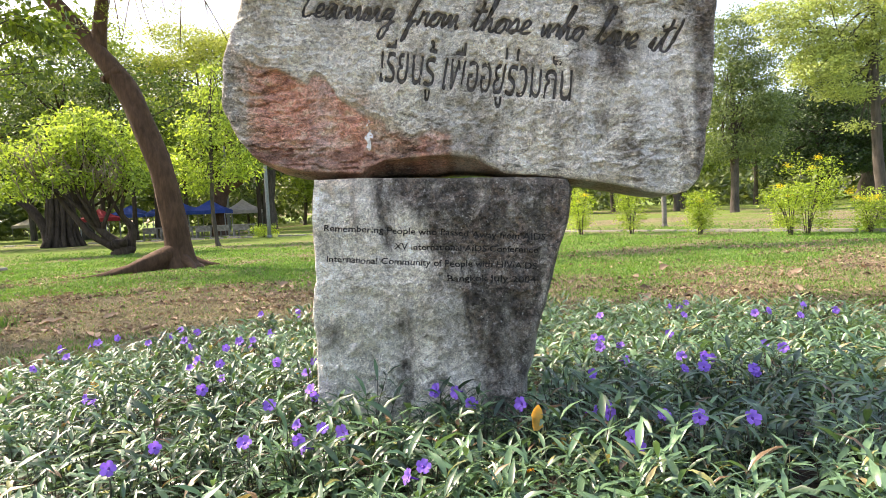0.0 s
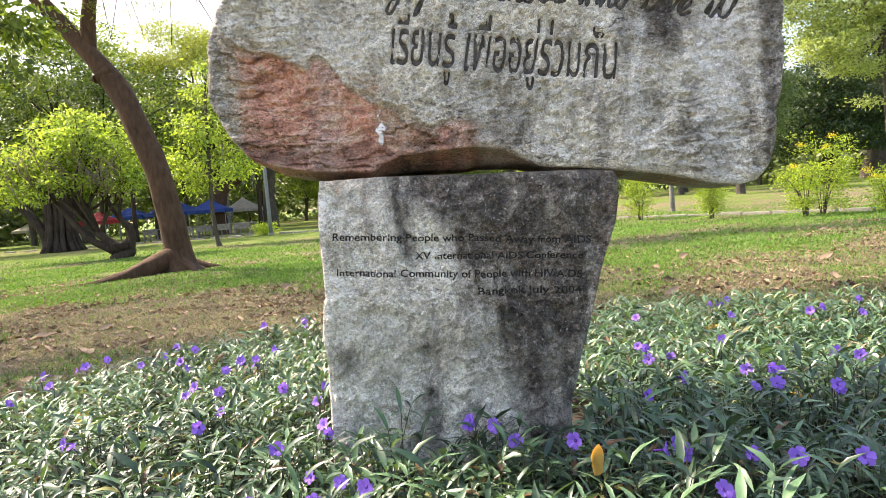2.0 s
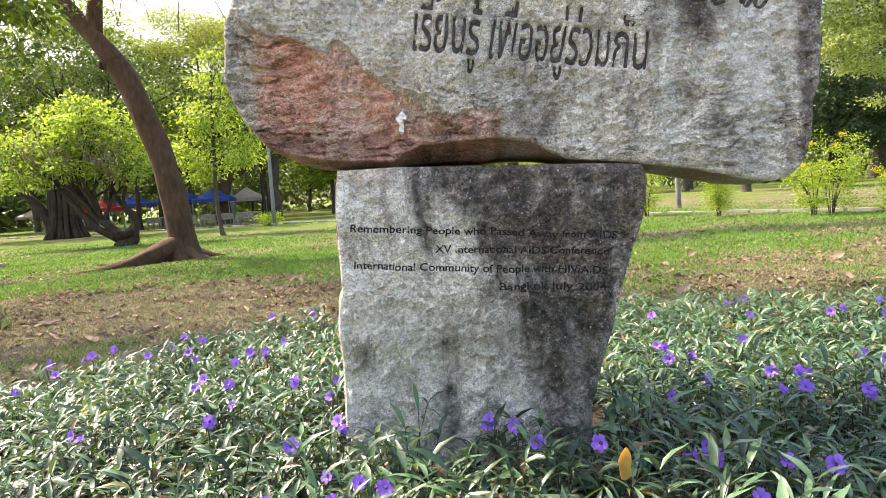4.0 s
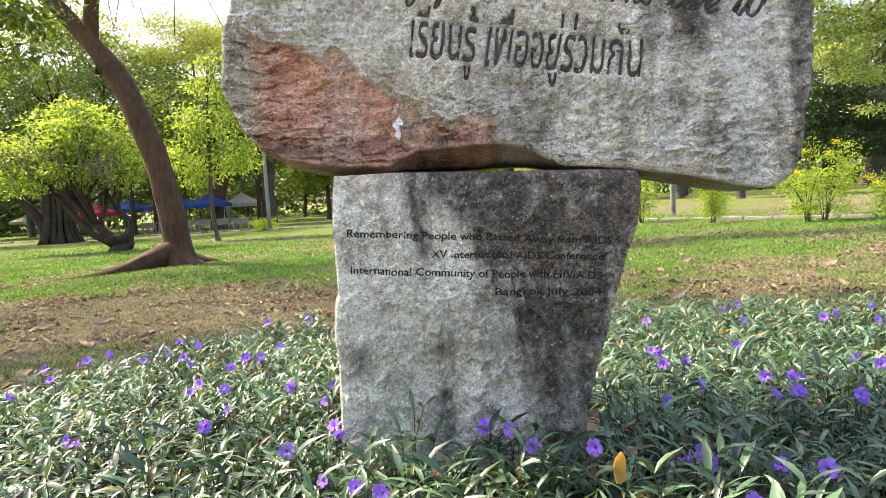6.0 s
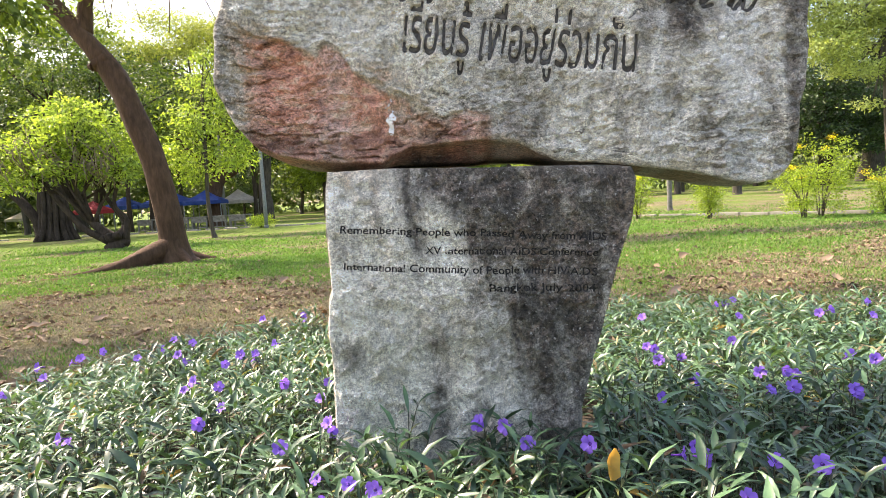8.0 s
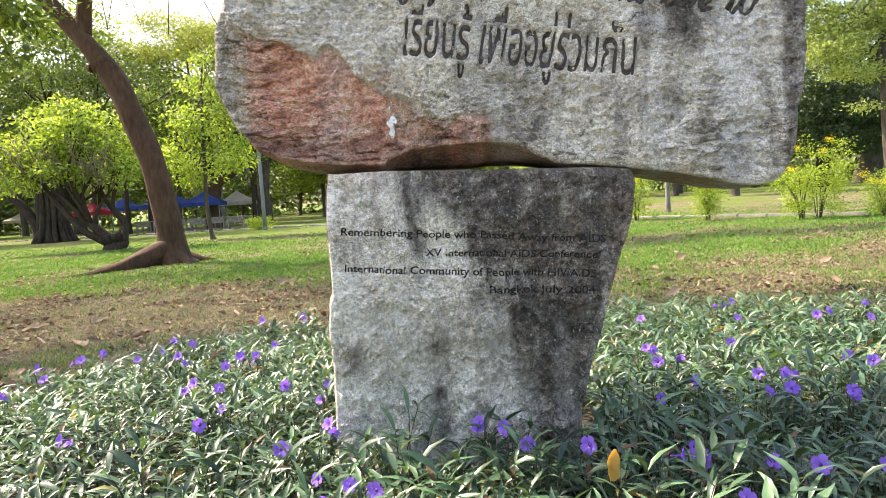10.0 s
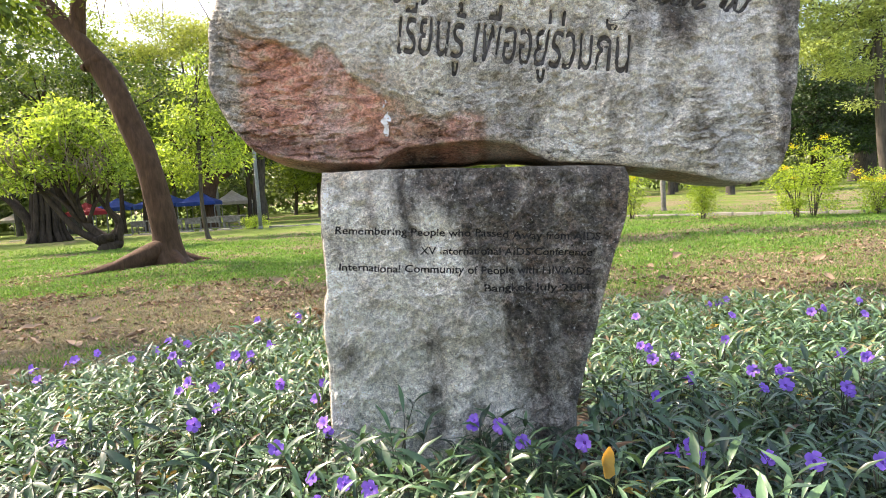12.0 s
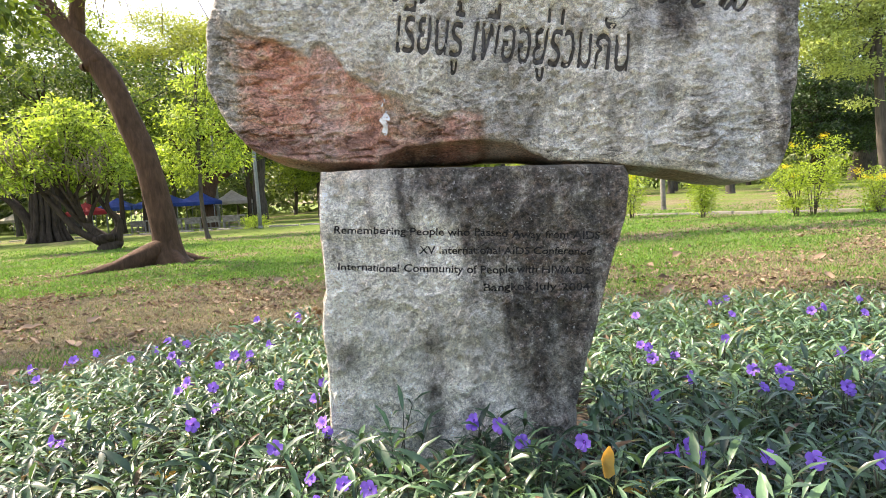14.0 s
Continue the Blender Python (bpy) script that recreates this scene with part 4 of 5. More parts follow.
rt = random.Random(77)
for k in range(80):
    x0, z0 = rt.uniform(-3.8, 1.0), rt.uniform(2.6, 4.0)
    put("twig", limb_mesh("twig", [(x0, rt.uniform(-0.8, 0.4), z0, 0.03), (x0 + rt.uniform(-0.4, 0.4), rt.uniform(-1.3, 0.2), z0 + 0.7, 0.02), (x0 + rt.uniform(-0.9, 0.9), rt.uniform(-1.5, 0.2), z0 + rt.uniform(1.0, 1.8), 0.008)], TWIG, 5, 0, 3), burl)
for k in range(7):
    a = k * 0.9
    put("burr", limb_mesh("burr", [(0.2, 0, 0.15 + 0.05 * k, 0.3), (0.2 + 0.42 * math.cos(a), 0.42 * math.sin(a), 0.2 + 0.06 * k, 0.2), (0.2 + 0.62 * math.cos(a), 0.62 * math.sin(a), 0.26 + 0.07 * k, 0.05)], BARK_DARK, 7, 0.5, 3, k), burl)

# the big banyan behind it
banyan = tree("banyan_tree", (-27.0, 43.5, 0), [(0, 0, -0.2, 1.15), (0, 0, 0.5, 0.85), (0, 0, 2.0, 0.72), (0.2, 0, 4.0, 0.65), (0.6, 0, 6.5, 0.5), (0.8, 0, 8.5, 0.3)],
              [(-5, 0, 8.5, 4.2, 4, 2.2), (1, 0, 11, 4.5, 4.5, 2.4), (6, 1, 9.5, 4.0, 4, 2.2), (-2, -3, 7.0, 3, 3, 1.6), (-9, 0, 7.5, 3, 3, 2), (3.5, -2, 7.4, 2.2, 2.2, 1.2), (-6, -1, 5.2, 2.4, 2.4, 1.2)],
              16000, 0.19, LEAF_SHADE, BARK_DARK, "old banyan with thick ribbed trunk and hanging roots", 31, 0.5, sides=14, rough=0.5)
for i in range(16):
    a = i * 0.42 + 0.3
    r0 = 0.76 + 0.08 * math.sin(i * 2.1)
    put("aerial_root", limb_mesh("aerial_root", [(r0 * 1.7 * math.cos(a), r0 * 1.7 * math.sin(a), -0.1, 0.16), (r0 * 1.15 * math.cos(a), r0 * 1.15 * math.sin(a), 0.8, 0.17), (r0 * math.cos(a + 0.1), r0 * math.sin(a + 0.1), 2.4, 0.16),
                                                (0.6 * math.cos(a), 0.6 * math.sin(a), 4.3, 0.10)], BARK_DARK, 6, 0.2, 3, i), banyan)
put("limb", limb_mesh("limb", [(-0.5, -0.3, 0.1, 0.5), (-1.1, -0.3, 1.6, 0.34), (-2.2, -0.3, 3.0, 0.27), (-4.2, -0.2, 4.2, 0.16)], BARK_DARK, 9, 0.3, 5), banyan)

# the young tree between the tables and the lawn
tree("young_tree", (-12.45, 33.1, 0), [(0.1, 0, -0.1, 0.17), (0, 0, 0.4, 0.12), (-0.1, 0, 2.0, 0.10), (0.0, 0, 4.5, 0.09), (0.1, 0, 7.0, 0.06), (0.3, 0, 9.0, 0.03)],
     [(-1.3, 0, 4.2, 0.9, 0.9, 0.8), (1.2, 0.2, 4.0, 1.0, 0.9, 0.8), (0.1, -0.2, 5.4, 1.0, 0.9, 0.6), (-0.9, 0.2, 6.2, 0.8, 0.8, 0.5), (1.1, 0, 6.3, 0.9, 0.8, 0.5), (0.2, 0.2, 7.6, 0.9, 0.8, 0.6), (0.5, 0, 8.9, 0.5, 0.5, 0.6), (-0.4, 0.1, 3.2, 0.8, 0.7, 0.5), (1.9, 0.1, 5.0, 0.7, 0.6, 0.5)],
     4600, 0.16, LEAF_LIME, BARK_GREY, "slender young tree with airy bright green foliage", 41, 0.42, 0.7)
# the crooked tree beside the tents
tree("crooked_tree", (-20.6, 55.5, 0), [(0, 0, -0.1, 0.8), (0, 0, 0.6, 0.65), (0, 0, 2.2, 0.6), (0.3, 0, 3.5, 0.55), (1.5, 0, 4.8, 0.5), (2.3, 0, 6.0, 0.42), (2.6, 0, 8.0, 0.3)],
     [(4.0, 0, 9.0, 3, 3, 1.8), (0.5, 1, 10.5, 3, 3, 1.8), (-2.5, 0, 8.5, 2.5, 2.5, 1.6), (6.0, -0.5, 7.5, 2.2, 2, 1.4), (4.5, -1, 6.2, 1.8, 1.6, 1.0)],
     9000, 0.16, LEAF_MID, BARK, "crooked brown tree with spreading green crown", 51)
# the rain tree whose flat olive sprays show against the sky
tree("rain_tree", (-17.5, 60.0, 0), [(0, 0, -0.1, 0.7), (0, 0, 3, 0.55), (0.3, 0, 6, 0.5), (0, 0, 9, 0.4), (-0.8, 0, 12, 0.25)],
     [(-2.5, 0, 17.2, 3.8, 3, 0.9), (2.0, 0, 17.6, 3.4, 3, 0.8), (-6.0, 0, 15.4, 3.4, 3, 0.9), (0.5, -1, 14.6, 3.2, 2.5, 0.7), (4.6, 0, 14.4, 2.8, 2.5, 0.8), (-3.5, -1, 12.4, 3.0, 2.5, 0.7), (-8.0, 0.5, 18.4, 3.0, 2.5, 0.9),
      (-10.5, 0, 15.6, 2.8, 2, 1.1), (1.5, -0.5, 11.6, 2.6, 2.2, 0.7), (-7.5, -0.5, 12.2, 2.6, 2.2, 0.8)],
     30000, 0.2, LEAF_FEATHER, BARK_GREY, "tall rain tree with flat feathery olive sprays", 61, 0.3, 0.1, feather=1.2)
# tall leafy trees that close the view behind the banyan
tree("tall_tree", (-36.0, 62.0, 0), [(0, 0, -0.1, 0.7), (0, 0, 3, 0.5), (0.4, 0, 8, 0.45), (0, 0, 14, 0.3)],
     [(-5, 0, 9, 4, 4, 2.4), (4, 0, 10, 4.5, 4, 2.4), (0, -1, 13.5, 5, 4, 2.4), (-6, 0, 15, 4.5, 4, 2.4), (6, 0, 15.5, 4.5, 4, 2.2), (0.5, 0, 19, 5, 4, 2.2), (9.5, 0, 12, 3.2, 3, 2.0), (10, 0, 7.5, 3, 3, 1.6)],
     34000, 0.26, LEAF_MID, BARK_GREY, "tall leafy green tree behind the tents", 65)
tree("tall_tree", (-52.0, 66.0, 0), [(0, 0, -0.1, 0.7), (0, 0, 3, 0.5), (0.4, 0, 8, 0.45), (0, 0, 14, 0.3)],
     [(-5, 0, 8, 4, 4, 2.4), (5, 0, 8, 4.5, 4, 2.4), (0, -1, 12.5, 5, 4, 2.4), (-6, 0, 15, 4.5, 4, 2.4), (6, 0, 15.5, 4.5, 4, 2.2), (0.5, 0, 19, 5, 4, 2.2), (6, 0, 21, 4, 3, 2.0)],
     22000, 0.24, LEAF_LIME, BARK_GREY, "tall bright green tree at the park edge", 66)
tree("tall_tree", (-27.0, 72.0, 0), [(0, 0, -0.1, 0.7), (0, 0, 3, 0.55), (0.4, 0, 9, 0.45), (0, 0, 16, 0.3)],
     [(-6, 0, 10, 4, 4, 2.2), (4, 0, 9, 4.5, 4, 2.2), (9, 0, 11, 3.5, 4, 2.0), (0, -1, 13.5, 5, 4, 2.0), (-7, 0, 16, 4.5, 4, 2.0), (6, 0, 16, 4.5, 4, 2.0), (0, 0, 19.5, 5, 4, 1.6), (12, 0, 15.5, 3.5, 3, 1.6), (12, 0, 19.5, 3.0, 3, 1.2), (7, 0, 20.5, 3.5, 3, 1.2)],
     26000, 0.26, LEAF_FEATHER, BARK_DARK, "tall olive-leaved tree closing the view", 68, 0.4)
# the tree beside the path whose low bough hangs into the view
tree("overhanging_tree", (-9.6, 9.2, 0), [(0, 0, -0.1, 0.34), (0, 0, 0.6, 0.26), (0.1, 0, 2.5, 0.22), (0.4, 0, 4.2, 0.18), (1.0, 0, 5.6, 0.12)],
     [(3.7, -0.2, 4.3, 0.4, 0.5, 0.35), (3.3, 0.2, 4.9, 0.7, 0.8, 0.4), (2.6, 0.1, 5.3, 1.0, 1.0, 0.6), (0.6, 0, 6.5, 1.5, 1.5, 0.8), (-1.2, 0.4, 5.6, 1.4, 1.4, 0.8), (4.0, 0, 3.6, 0.25, 0.4, 0.35), (3.1, 0.5, 4.3, 0.4, 0.6, 0.35), (4.1, -0.1, 4.0, 0.28, 0.4, 0.3), (3.95, 0.2, 4.3, 0.35, 0.4, 0.25)],
     7000, 0.085, LEAF_BOUGH, BARK_GREY, "small tree with drooping boughs of broad green leaves", 67, 0.5, 0.9, stout=0.16)
# an upright round-headed tree across the kerb, and the airy one beside it
tree("broadleaf_tree", (22.1, 52.4, 0), [(0, 0, -0.1, 0.42), (0, 0, 0.5, 0.33), (0.05, 0, 3.5, 0.30), (0, 0, 7, 0.26), (0, 0, 11, 0.15)],
     [(-1.2, 0, 5.2, 1.9, 1.9, 1.6), (1.6, 0, 5.6, 2.2, 2, 1.8), (0.2, -0.5, 8.4, 2.9, 2.6, 2.0), (-0.8, 0, 11.2, 2.4, 2.3, 1.9), (1.8, 0, 11.0, 2.4, 2.2, 1.9), (0.4, 0, 14.2, 2.2, 2, 1.8), (2.9, 0, 8.0, 1.8, 1.8, 1.5)],
     24000, 0.17, LEAF_GREY, BARK_GREY, "upright tree with dense greyish-green oval crown", 71, 0.42, 0.8)
tree("airy_tree", (16.75, 26.0, 0), [(0, 0, -0.1, 0.32), (0, 0, 0.5, 0.22), (-0.15, 0, 2.4, 0.19), (-0.25, 0, 4.5, 0.16), (-0.3, 0, 6.8, 0.12), (-0.3, 0, 8.5, 0.1)],
     [(-2.6, -0.2, 6.1, 1.3, 1.3, 0.7), (-1.4, 0.3, 7.2, 1.5, 1.4, 0.7), (0.4, 0, 7.8, 1.6, 1.5, 0.8), (-3.0, 0.3, 7.6, 1.2, 1.2, 0.6), (-1.6, -0.3, 5.2, 1.1, 1.0, 0.45), (2.0, 0.2, 6.6, 1.5, 1.3, 0.8), (-1.0, 0, 8.8, 1.8, 1.5, 0.7), (-3.6, 0.2, 8.4, 1.3, 1.2, 0.6), (-2.2, 0.4, 6.6, 1.2, 1.1, 0.6), (-0.2, 0.3, 6.4, 1.2, 1.2, 0.6), (-0.9, 0, 3.85, 0.6, 0.5, 0.16), (1.4, 0, 5.0, 1.0, 1.0, 0.5)],
     30000, 0.10, LEAF_PALE, BARK_GREY, "airy pale-trunked tree with light olive foliage", 81, 0.4, 0.3)
# the dark spreading tree in the back
tree("dark_tree", (47.5, 76.0, 0), [(0, 0, -0.2, 1.8), (0, 0, 1, 1.3), (0.3, 0, 4, 1.1), (0, 0, 7, 0.8), (0, 0, 11, 0.5)],
     [(-7, -2, 6.0, 4, 4, 2.6), (-2, -3, 6.2, 4, 4, 2.2), (4, -2, 6.5, 5, 4, 2.6), (-4, 0, 10.5, 5, 5, 3.2), (3, 0, 12, 6, 5, 3.4), (9, 0, 9, 5, 4, 4), (-9, 0, 9.5, 3.5, 4, 3.0), (0, 0, 15.5, 5, 5, 3)],
     30000, 0.24, LEAF_DEEP, BARK_GREY, "big dark green spreading tree with shaded foot", 91)

tree("dark_tree", (36.5, 66.0, 0), [(0, 0, -0.2, 0.9), (0, 0, 1, 0.7), (0.3, 0, 4, 0.6), (0, 0, 7, 0.5), (0, 0, 10, 0.3)],
     [(-3.5, 0, 4.2, 2.6, 2.6, 1.6), (0, -1, 4.4, 2.8, 2.6, 1.6), (3.8, 0, 4.4, 2.8, 2.6, 1.8), (-2.5, 0, 7.4, 3.0, 3, 2.0), (2.5, 0, 7.6, 3.2, 3, 2.0), (0, 0, 10.5, 3.2, 3, 1.8), (6.0, 0, 7, 2.4, 2.4, 2.2)],
     22000, 0.22, LEAF_DEEP, BARK_DARK, "dense dark green tree with low boughs", 92)
for i, (x, y, h) in enumerate(((-25.8, 51.2, 9.5), (-24.6, 52.4, 10.5), (-23.6, 51.0, 9.0), (-28.8, 52.0, 10.0), (-31.5, 50.0, 9.0), (-17.8, 57.5, 10.0))):
    tree("slender_tree", (x, y, 0), [(0, 0, -0.1, 0.24), (0.05 * (i % 3), 0, 2, 0.18), (0.1, 0, 5, 0.15), (0.2 * (i % 2), 0, h, 0.08)], [(0, 0, h, 1.5, 1.5, 0.9), (-0.9, 0.3, h - 1.8, 1.2, 1.2, 0.7), (1.0, -0.3, h - 1.2, 1.2, 1.2, 0.7)],
         2600, 0.17, LEAF_MID, BARK_DARK, "slender dark-trunked tree among the market tents", 800 + i, group="trees among the tents")

# trees further off: a few kinds, repeated
kinds = []
for s, (leaf, h, w) in enumerate(((LEAF_MID, 11, 3.4), (LEAF_DEEP, 13, 4.0), (LEAF_LIME, 9, 3.0), (LEAF_GREY, 14, 3.6))):
    rr = random.Random(300 + s)
    cl = [(rr.uniform(-1, 1) * w * 0.8, rr.uniform(-1, 1) * w * 0.8, h * rr.uniform(0.42, 1.0), w * rr.uniform(0.45, 0.8), w * rr.uniform(0.45, 0.8), h * rr.uniform(0.08, 0.15)) for _ in range(9)]
    kinds.append(tree("park_tree", (-60 - 9 * s, 104 + 5 * s, 0), [(0, 0, -0.1, 0.34), (0.05, 0, 0.6, 0.26), (rr.uniform(-0.3, 0.3), 0, h * 0.35, 0.22), (rr.uniform(-0.5, 0.5), 0, h * 0.7, 0.12)], cl,
                      7000, 0.26, leaf, BARK_GREY, ("leafy green park tree in the distance", "dark leafy park tree in the distance", "bright leafy park tree in the distance", "greyish leafy park tree in the distance")[s], 310 + s, group="distant park trees"))
spots = [(-44, 66, 1), (-36, 60, 0), (-50, 52, 3), (-31, 73, 3), (-25, 82, 1), (-41, 90, 0), (-14, 70, 0), (-10, 64, 2), (-8, 88, 3), (-3, 78, 1), (-18, 100, 3), (3, 96, 0), (10, 84, 2), (15, 100, 1), (24, 92, 0),
         (30, 88.5, 2), (36, 104, 3), (44, 98, 1), (56, 92, 0), (68, 110, 1), (-56, 84, 1), (-70, 78, 0), (-76, 96, 1), (-64, 64, 2), (-34, 104, 1), (54, 75, 3), (-21, 88, 0), (-13, 84, 2), (-28, 92, 1), (-6, 98, 1), (0, 70, 0), (6, 76, 1), (-5, 74, 3), (13, 74, 0), (19, 80, 1), (26, 76, 3), (38, 84, 1), (22, 66, 2), (60, 82, 1), (-48, 76, 1), (-58, 58, 0), (-62, 50, 3), (28, 110, 1), (-90, 70, 3)]
for i, (x, y, k) in enumerate(spots):
    rr = random.Random(500 + i)
    copy_thing(kinds[k], pose(x, y, 0, 0, 0, rr.uniform(0, 360)) @ Matrix.Scale(rr.uniform(0.8, 1.2), 4))
# woods that close the park all round
rng = np.random.default_rng(8)
wall = []
for i in range(330):
    a = rng.uniform(-1.05, 1.05) if i < 240 else rng.uniform(1.05, 5.23)
    r = rng.uniform(98, 150)
    wall.append((r * math.sin(a), r * math.cos(a), rng.uniform(0.5, 9) if i % 3 else rng.uniform(8, 15), rng.uniform(5, 9), rng.uniform(5, 9), rng.uniform(2.5, 5)))
tagged(put("far_woods", crown_mesh("far_woods", wall, 170000, 0.85, LEAF_GREY, 12)), "distant belt of green woods round the park", "woods", kind="stuff")


# ---------- shrubs with yellow blossom along the kerb ----------
def shrub(base, height, width, seed, blossoms, label):
    rr = random.Random(seed)
    s = new("flowering_shrub")
    s.location = base
    cl = []
    for i in range(9):
        a, lean = rr.uniform(0, 6.28), rr.uniform(0.15, 0.55) * width
        h = height * rr.uniform(0.55, 0.95)
        e = (lean * math.cos(a), lean * math.sin(a), h)
        put("stem", limb_mesh("stem", [(0.06 * math.cos(a), 0.06 * math.sin(a), -0.03, 0.018), (e[0] * 0.35, e[1] * 0.35, h * 0.5, 0.013), (*e, 0.006)], BARK_GREY, 5, 0, 3), s)
        cl.append((*e, 0.20 * width, 0.20 * width, 0.16 * height))
        cl.append((e[0] * 0.8, e[1] * 0.8, h * 0.66, 0.18 * width, 0.18 * width, 0.13 * height))
        cl.append((e[0] * 0.7, e[1] * 0.7, h * rr.uniform(0.2, 0.42), 0.17 * width, 0.17 * width, 0.10 * height))
    put("foliage", crown_mesh("foliage", cl, 2600, 0.068, LEAF_SHRUB, seed, 0.34, 0.1), s)
    for i in range(blossoms):
        a, b = rr.uniform(0, 6.28), rr.uniform(0, 0.5) * width
        c = [(b * math.cos(a), b * math.sin(a) - 0.1, height * rr.uniform(0.7, 1.0), 0.06, 0.06, 0.05)]
        put("blossom", crown_mesh("blossom", c, 70, 0.028, YELLOW, seed + i, 0.7, 0), s, "cluster of yellow blossom")
    return tagged(s, label, "shrub", "shrubs along the kerb")


shrub((9.0, 24.3, 0), 1.55, 0.9, 401, 2, "slim lime-green flowering shrub on the lawn")
shrub((11.05, 21.8, 0), 1.7, 1.4, 402, 2, "bushy lime-green shrub with few yellow blossoms")
shrub((11.75, 22.1, 0), 2.55, 1.5, 403, 3, "tall lime-green shrub with yellow blossom")
shrub((13.25, 21.2, 0), 1.4, 1.5, 404, 7, "spreading shrub with many yellow blossoms")
shrub((7.05, 26.5, 0), 1.9, 1.0, 405, 2, "slim lime-green shrub near the kerb")
shrub((5.2, 27.5, 0), 1.7, 1.1, 406, 2, "slim lime-green shrub near the kerb")
shrub((15.2, 20.2, 0), 1.6, 1.3, 407, 4, "spreading shrub with many yellow blossoms")
shrub((-13.4, 44.2, 0), 0.85, 1.9, 408, 0, "low green bush at the lamp pole foot")

# ---------- kerb, poles ----------
kerb_line, _ = smooth_path([(-46, 52, 0, 1), (-12.4, 44.4, 0, 1), (-8.9, 42.6, 0, 1), (0, 36.0, 0, 1), (7.7, 27.9, 0, 1), (13.7, 21.4, 0, 1), (20, 13.5, 0, 1), (30, -4, 0, 1)], 40)
kerb = tagged(new("kerb"), "pale weathered concrete kerb of separate stones", "kerb", kind="structure")
stone_me = None
acc, last, k = 0.0, Vector(kerb_line[0]), 0
for p in kerb_line[1:]:
    p = Vector(p)
    acc += (p - last).length
    if acc > 1.04:
        acc, k = 0.0, k + 1
        if stone_me is None:
            bm = box_bm(-0.5, 0.5, -0.13, 0.13, -0.12, 0.10, 0.02)
            stone_me = bpy.data.meshes.new("kerb_stone")
            bm.to_mesh(stone_me)
            bm.free()
            stone_me.materials.append(CONCRETE)
        d = p - last
        rr = random.Random(k)
        if (p - Vector((12.6, 22.7, 0))).length > 0.5:
            put("kerb_stone", stone_me, kerb, at=pose(p.x, p.y, rr.uniform(-0.02, 0.01), rr.uniform(-2, 2), rr.uniform(-1, 1), math.degrees(math.atan2(d.y, d.x)) + rr.uniform(-1, 1)))
    last = p


def pole(name, base, top, r0, r1, mat, label, category):
    t = new(name)
    t.location = base
    put("shaft", limb_mesh("shaft", [(0, 0, -0.1, r0), (0, 0, top * 0.5, (r0 + r1) / 2), (0, 0, top, r1)], mat, 12, 0, 3), t)
    bm = bmesh.new()
    bmesh.ops.create_cone(bm, cap_ends=True, segments=12, radius1=r0 * 1.25, radius2=r0 * 1.05, depth=0.16)
    bmesh.ops.translate(bm, vec=(0, 0, 0.1), verts=bm.verts)
    part("collar", bm, mat, t)
    return tagged(t, label, category)


pole("lamp_pole", (-12.7, 43.2, 0), 9.0, 0.13, 0.10, GREY_METAL, "tall grey metal lamp pole on the lawn", "pole")
pole("lamp_pole", (-24.3, 68.0, 0), 9.0, 0.2, 0.13, GREY_METAL, "tall grey metal lamp pole among trees", "pole")
pole("concrete_post", (10.1, 32.0, 0), 3.2, 0.12, 0.11, BARK_CONCRETE, "plain pale concrete post on the lawn", "post")


# ---------- market tents and tables ----------
def tent(at, w, d, eave, peak, cloth, label):
    t = new("canopy_tent")
    t.matrix_basis = at
    bm = bmesh.new()
    ring = [bm.verts.new((sx * w / 2, sy * d / 2, eave)) for sx, sy in ((-1, -1), (1, -1), (1, 1), (-1, 1))]
    low = [bm.verts.new((v.co.x * 1.01, v.co.y * 1.01, eave - 0.28)) for v in ring]
    mid = [bm.verts.new((v.co.x * 0.45, v.co.y * 0.45, eave + (peak - eave) * 0.48)) for v in ring]
    tip = bm.verts.new((0, 0, peak))
    for i in range(4):
        j = (i + 1) % 4
        bm.faces.new((ring[i], ring[j], mid[j], mid[i]))
        bm.faces.new((mid[i], mid[j], tip))
        bm.faces.new((low[i], low[j], ring[j], ring[i]))
    bmesh.ops.solidify(bm, geom=bm.faces[:], thickness=0.02)
    part("canopy", bm, cloth, t)
    for sx in (-1, 1):
        for sy in (-1, 1):
            put("pole", limb_mesh("pole", [(sx * w * 0.48, sy * d * 0.48, -0.02, 0.03), (sx * w * 0.48, sy * d * 0.48, eave, 0.03)], GREY_METAL, 6, 0, 2), t)
    return tagged(t, label, "tent", "market tents")


tent(pose(-28.3, 55.5, 0, 0, 0, 10), 2.9, 2.9, 2.15, 2.95, BLUE, "blue cloth canopy tent beyond the trees")
tent(pose(-24.2, 55.0, 0, 0, 0, -12), 3.6, 3.0, 2.2, 3.25, BLUE, "blue cloth canopy tent over the tables")
tent(pose(-20.9, 54.4, 0, 0, 0, 8), 3.0, 3.0, 2.15, 3.05, BLUE, "blue cloth canopy tent beside the crooked tree")
tent(pose(-20.2, 60.5, 0, 0, 0, 20), 3.4, 3.2, 2.1, 3.15, BEIGE, "beige cloth canopy tent beyond the tables")
tent(pose(-27.0, 48.3, 0, 0, 0, 0), 2.0, 2.0, 1.9, 2.6, RED, "red cloth canopy tent behind the banyan")
tent(pose(-46.9, 70.0, 0, 0, 0, 0), 2.6, 2.6, 1.7, 2.5, BEIGE, "pale canopy tent far across the lawn")


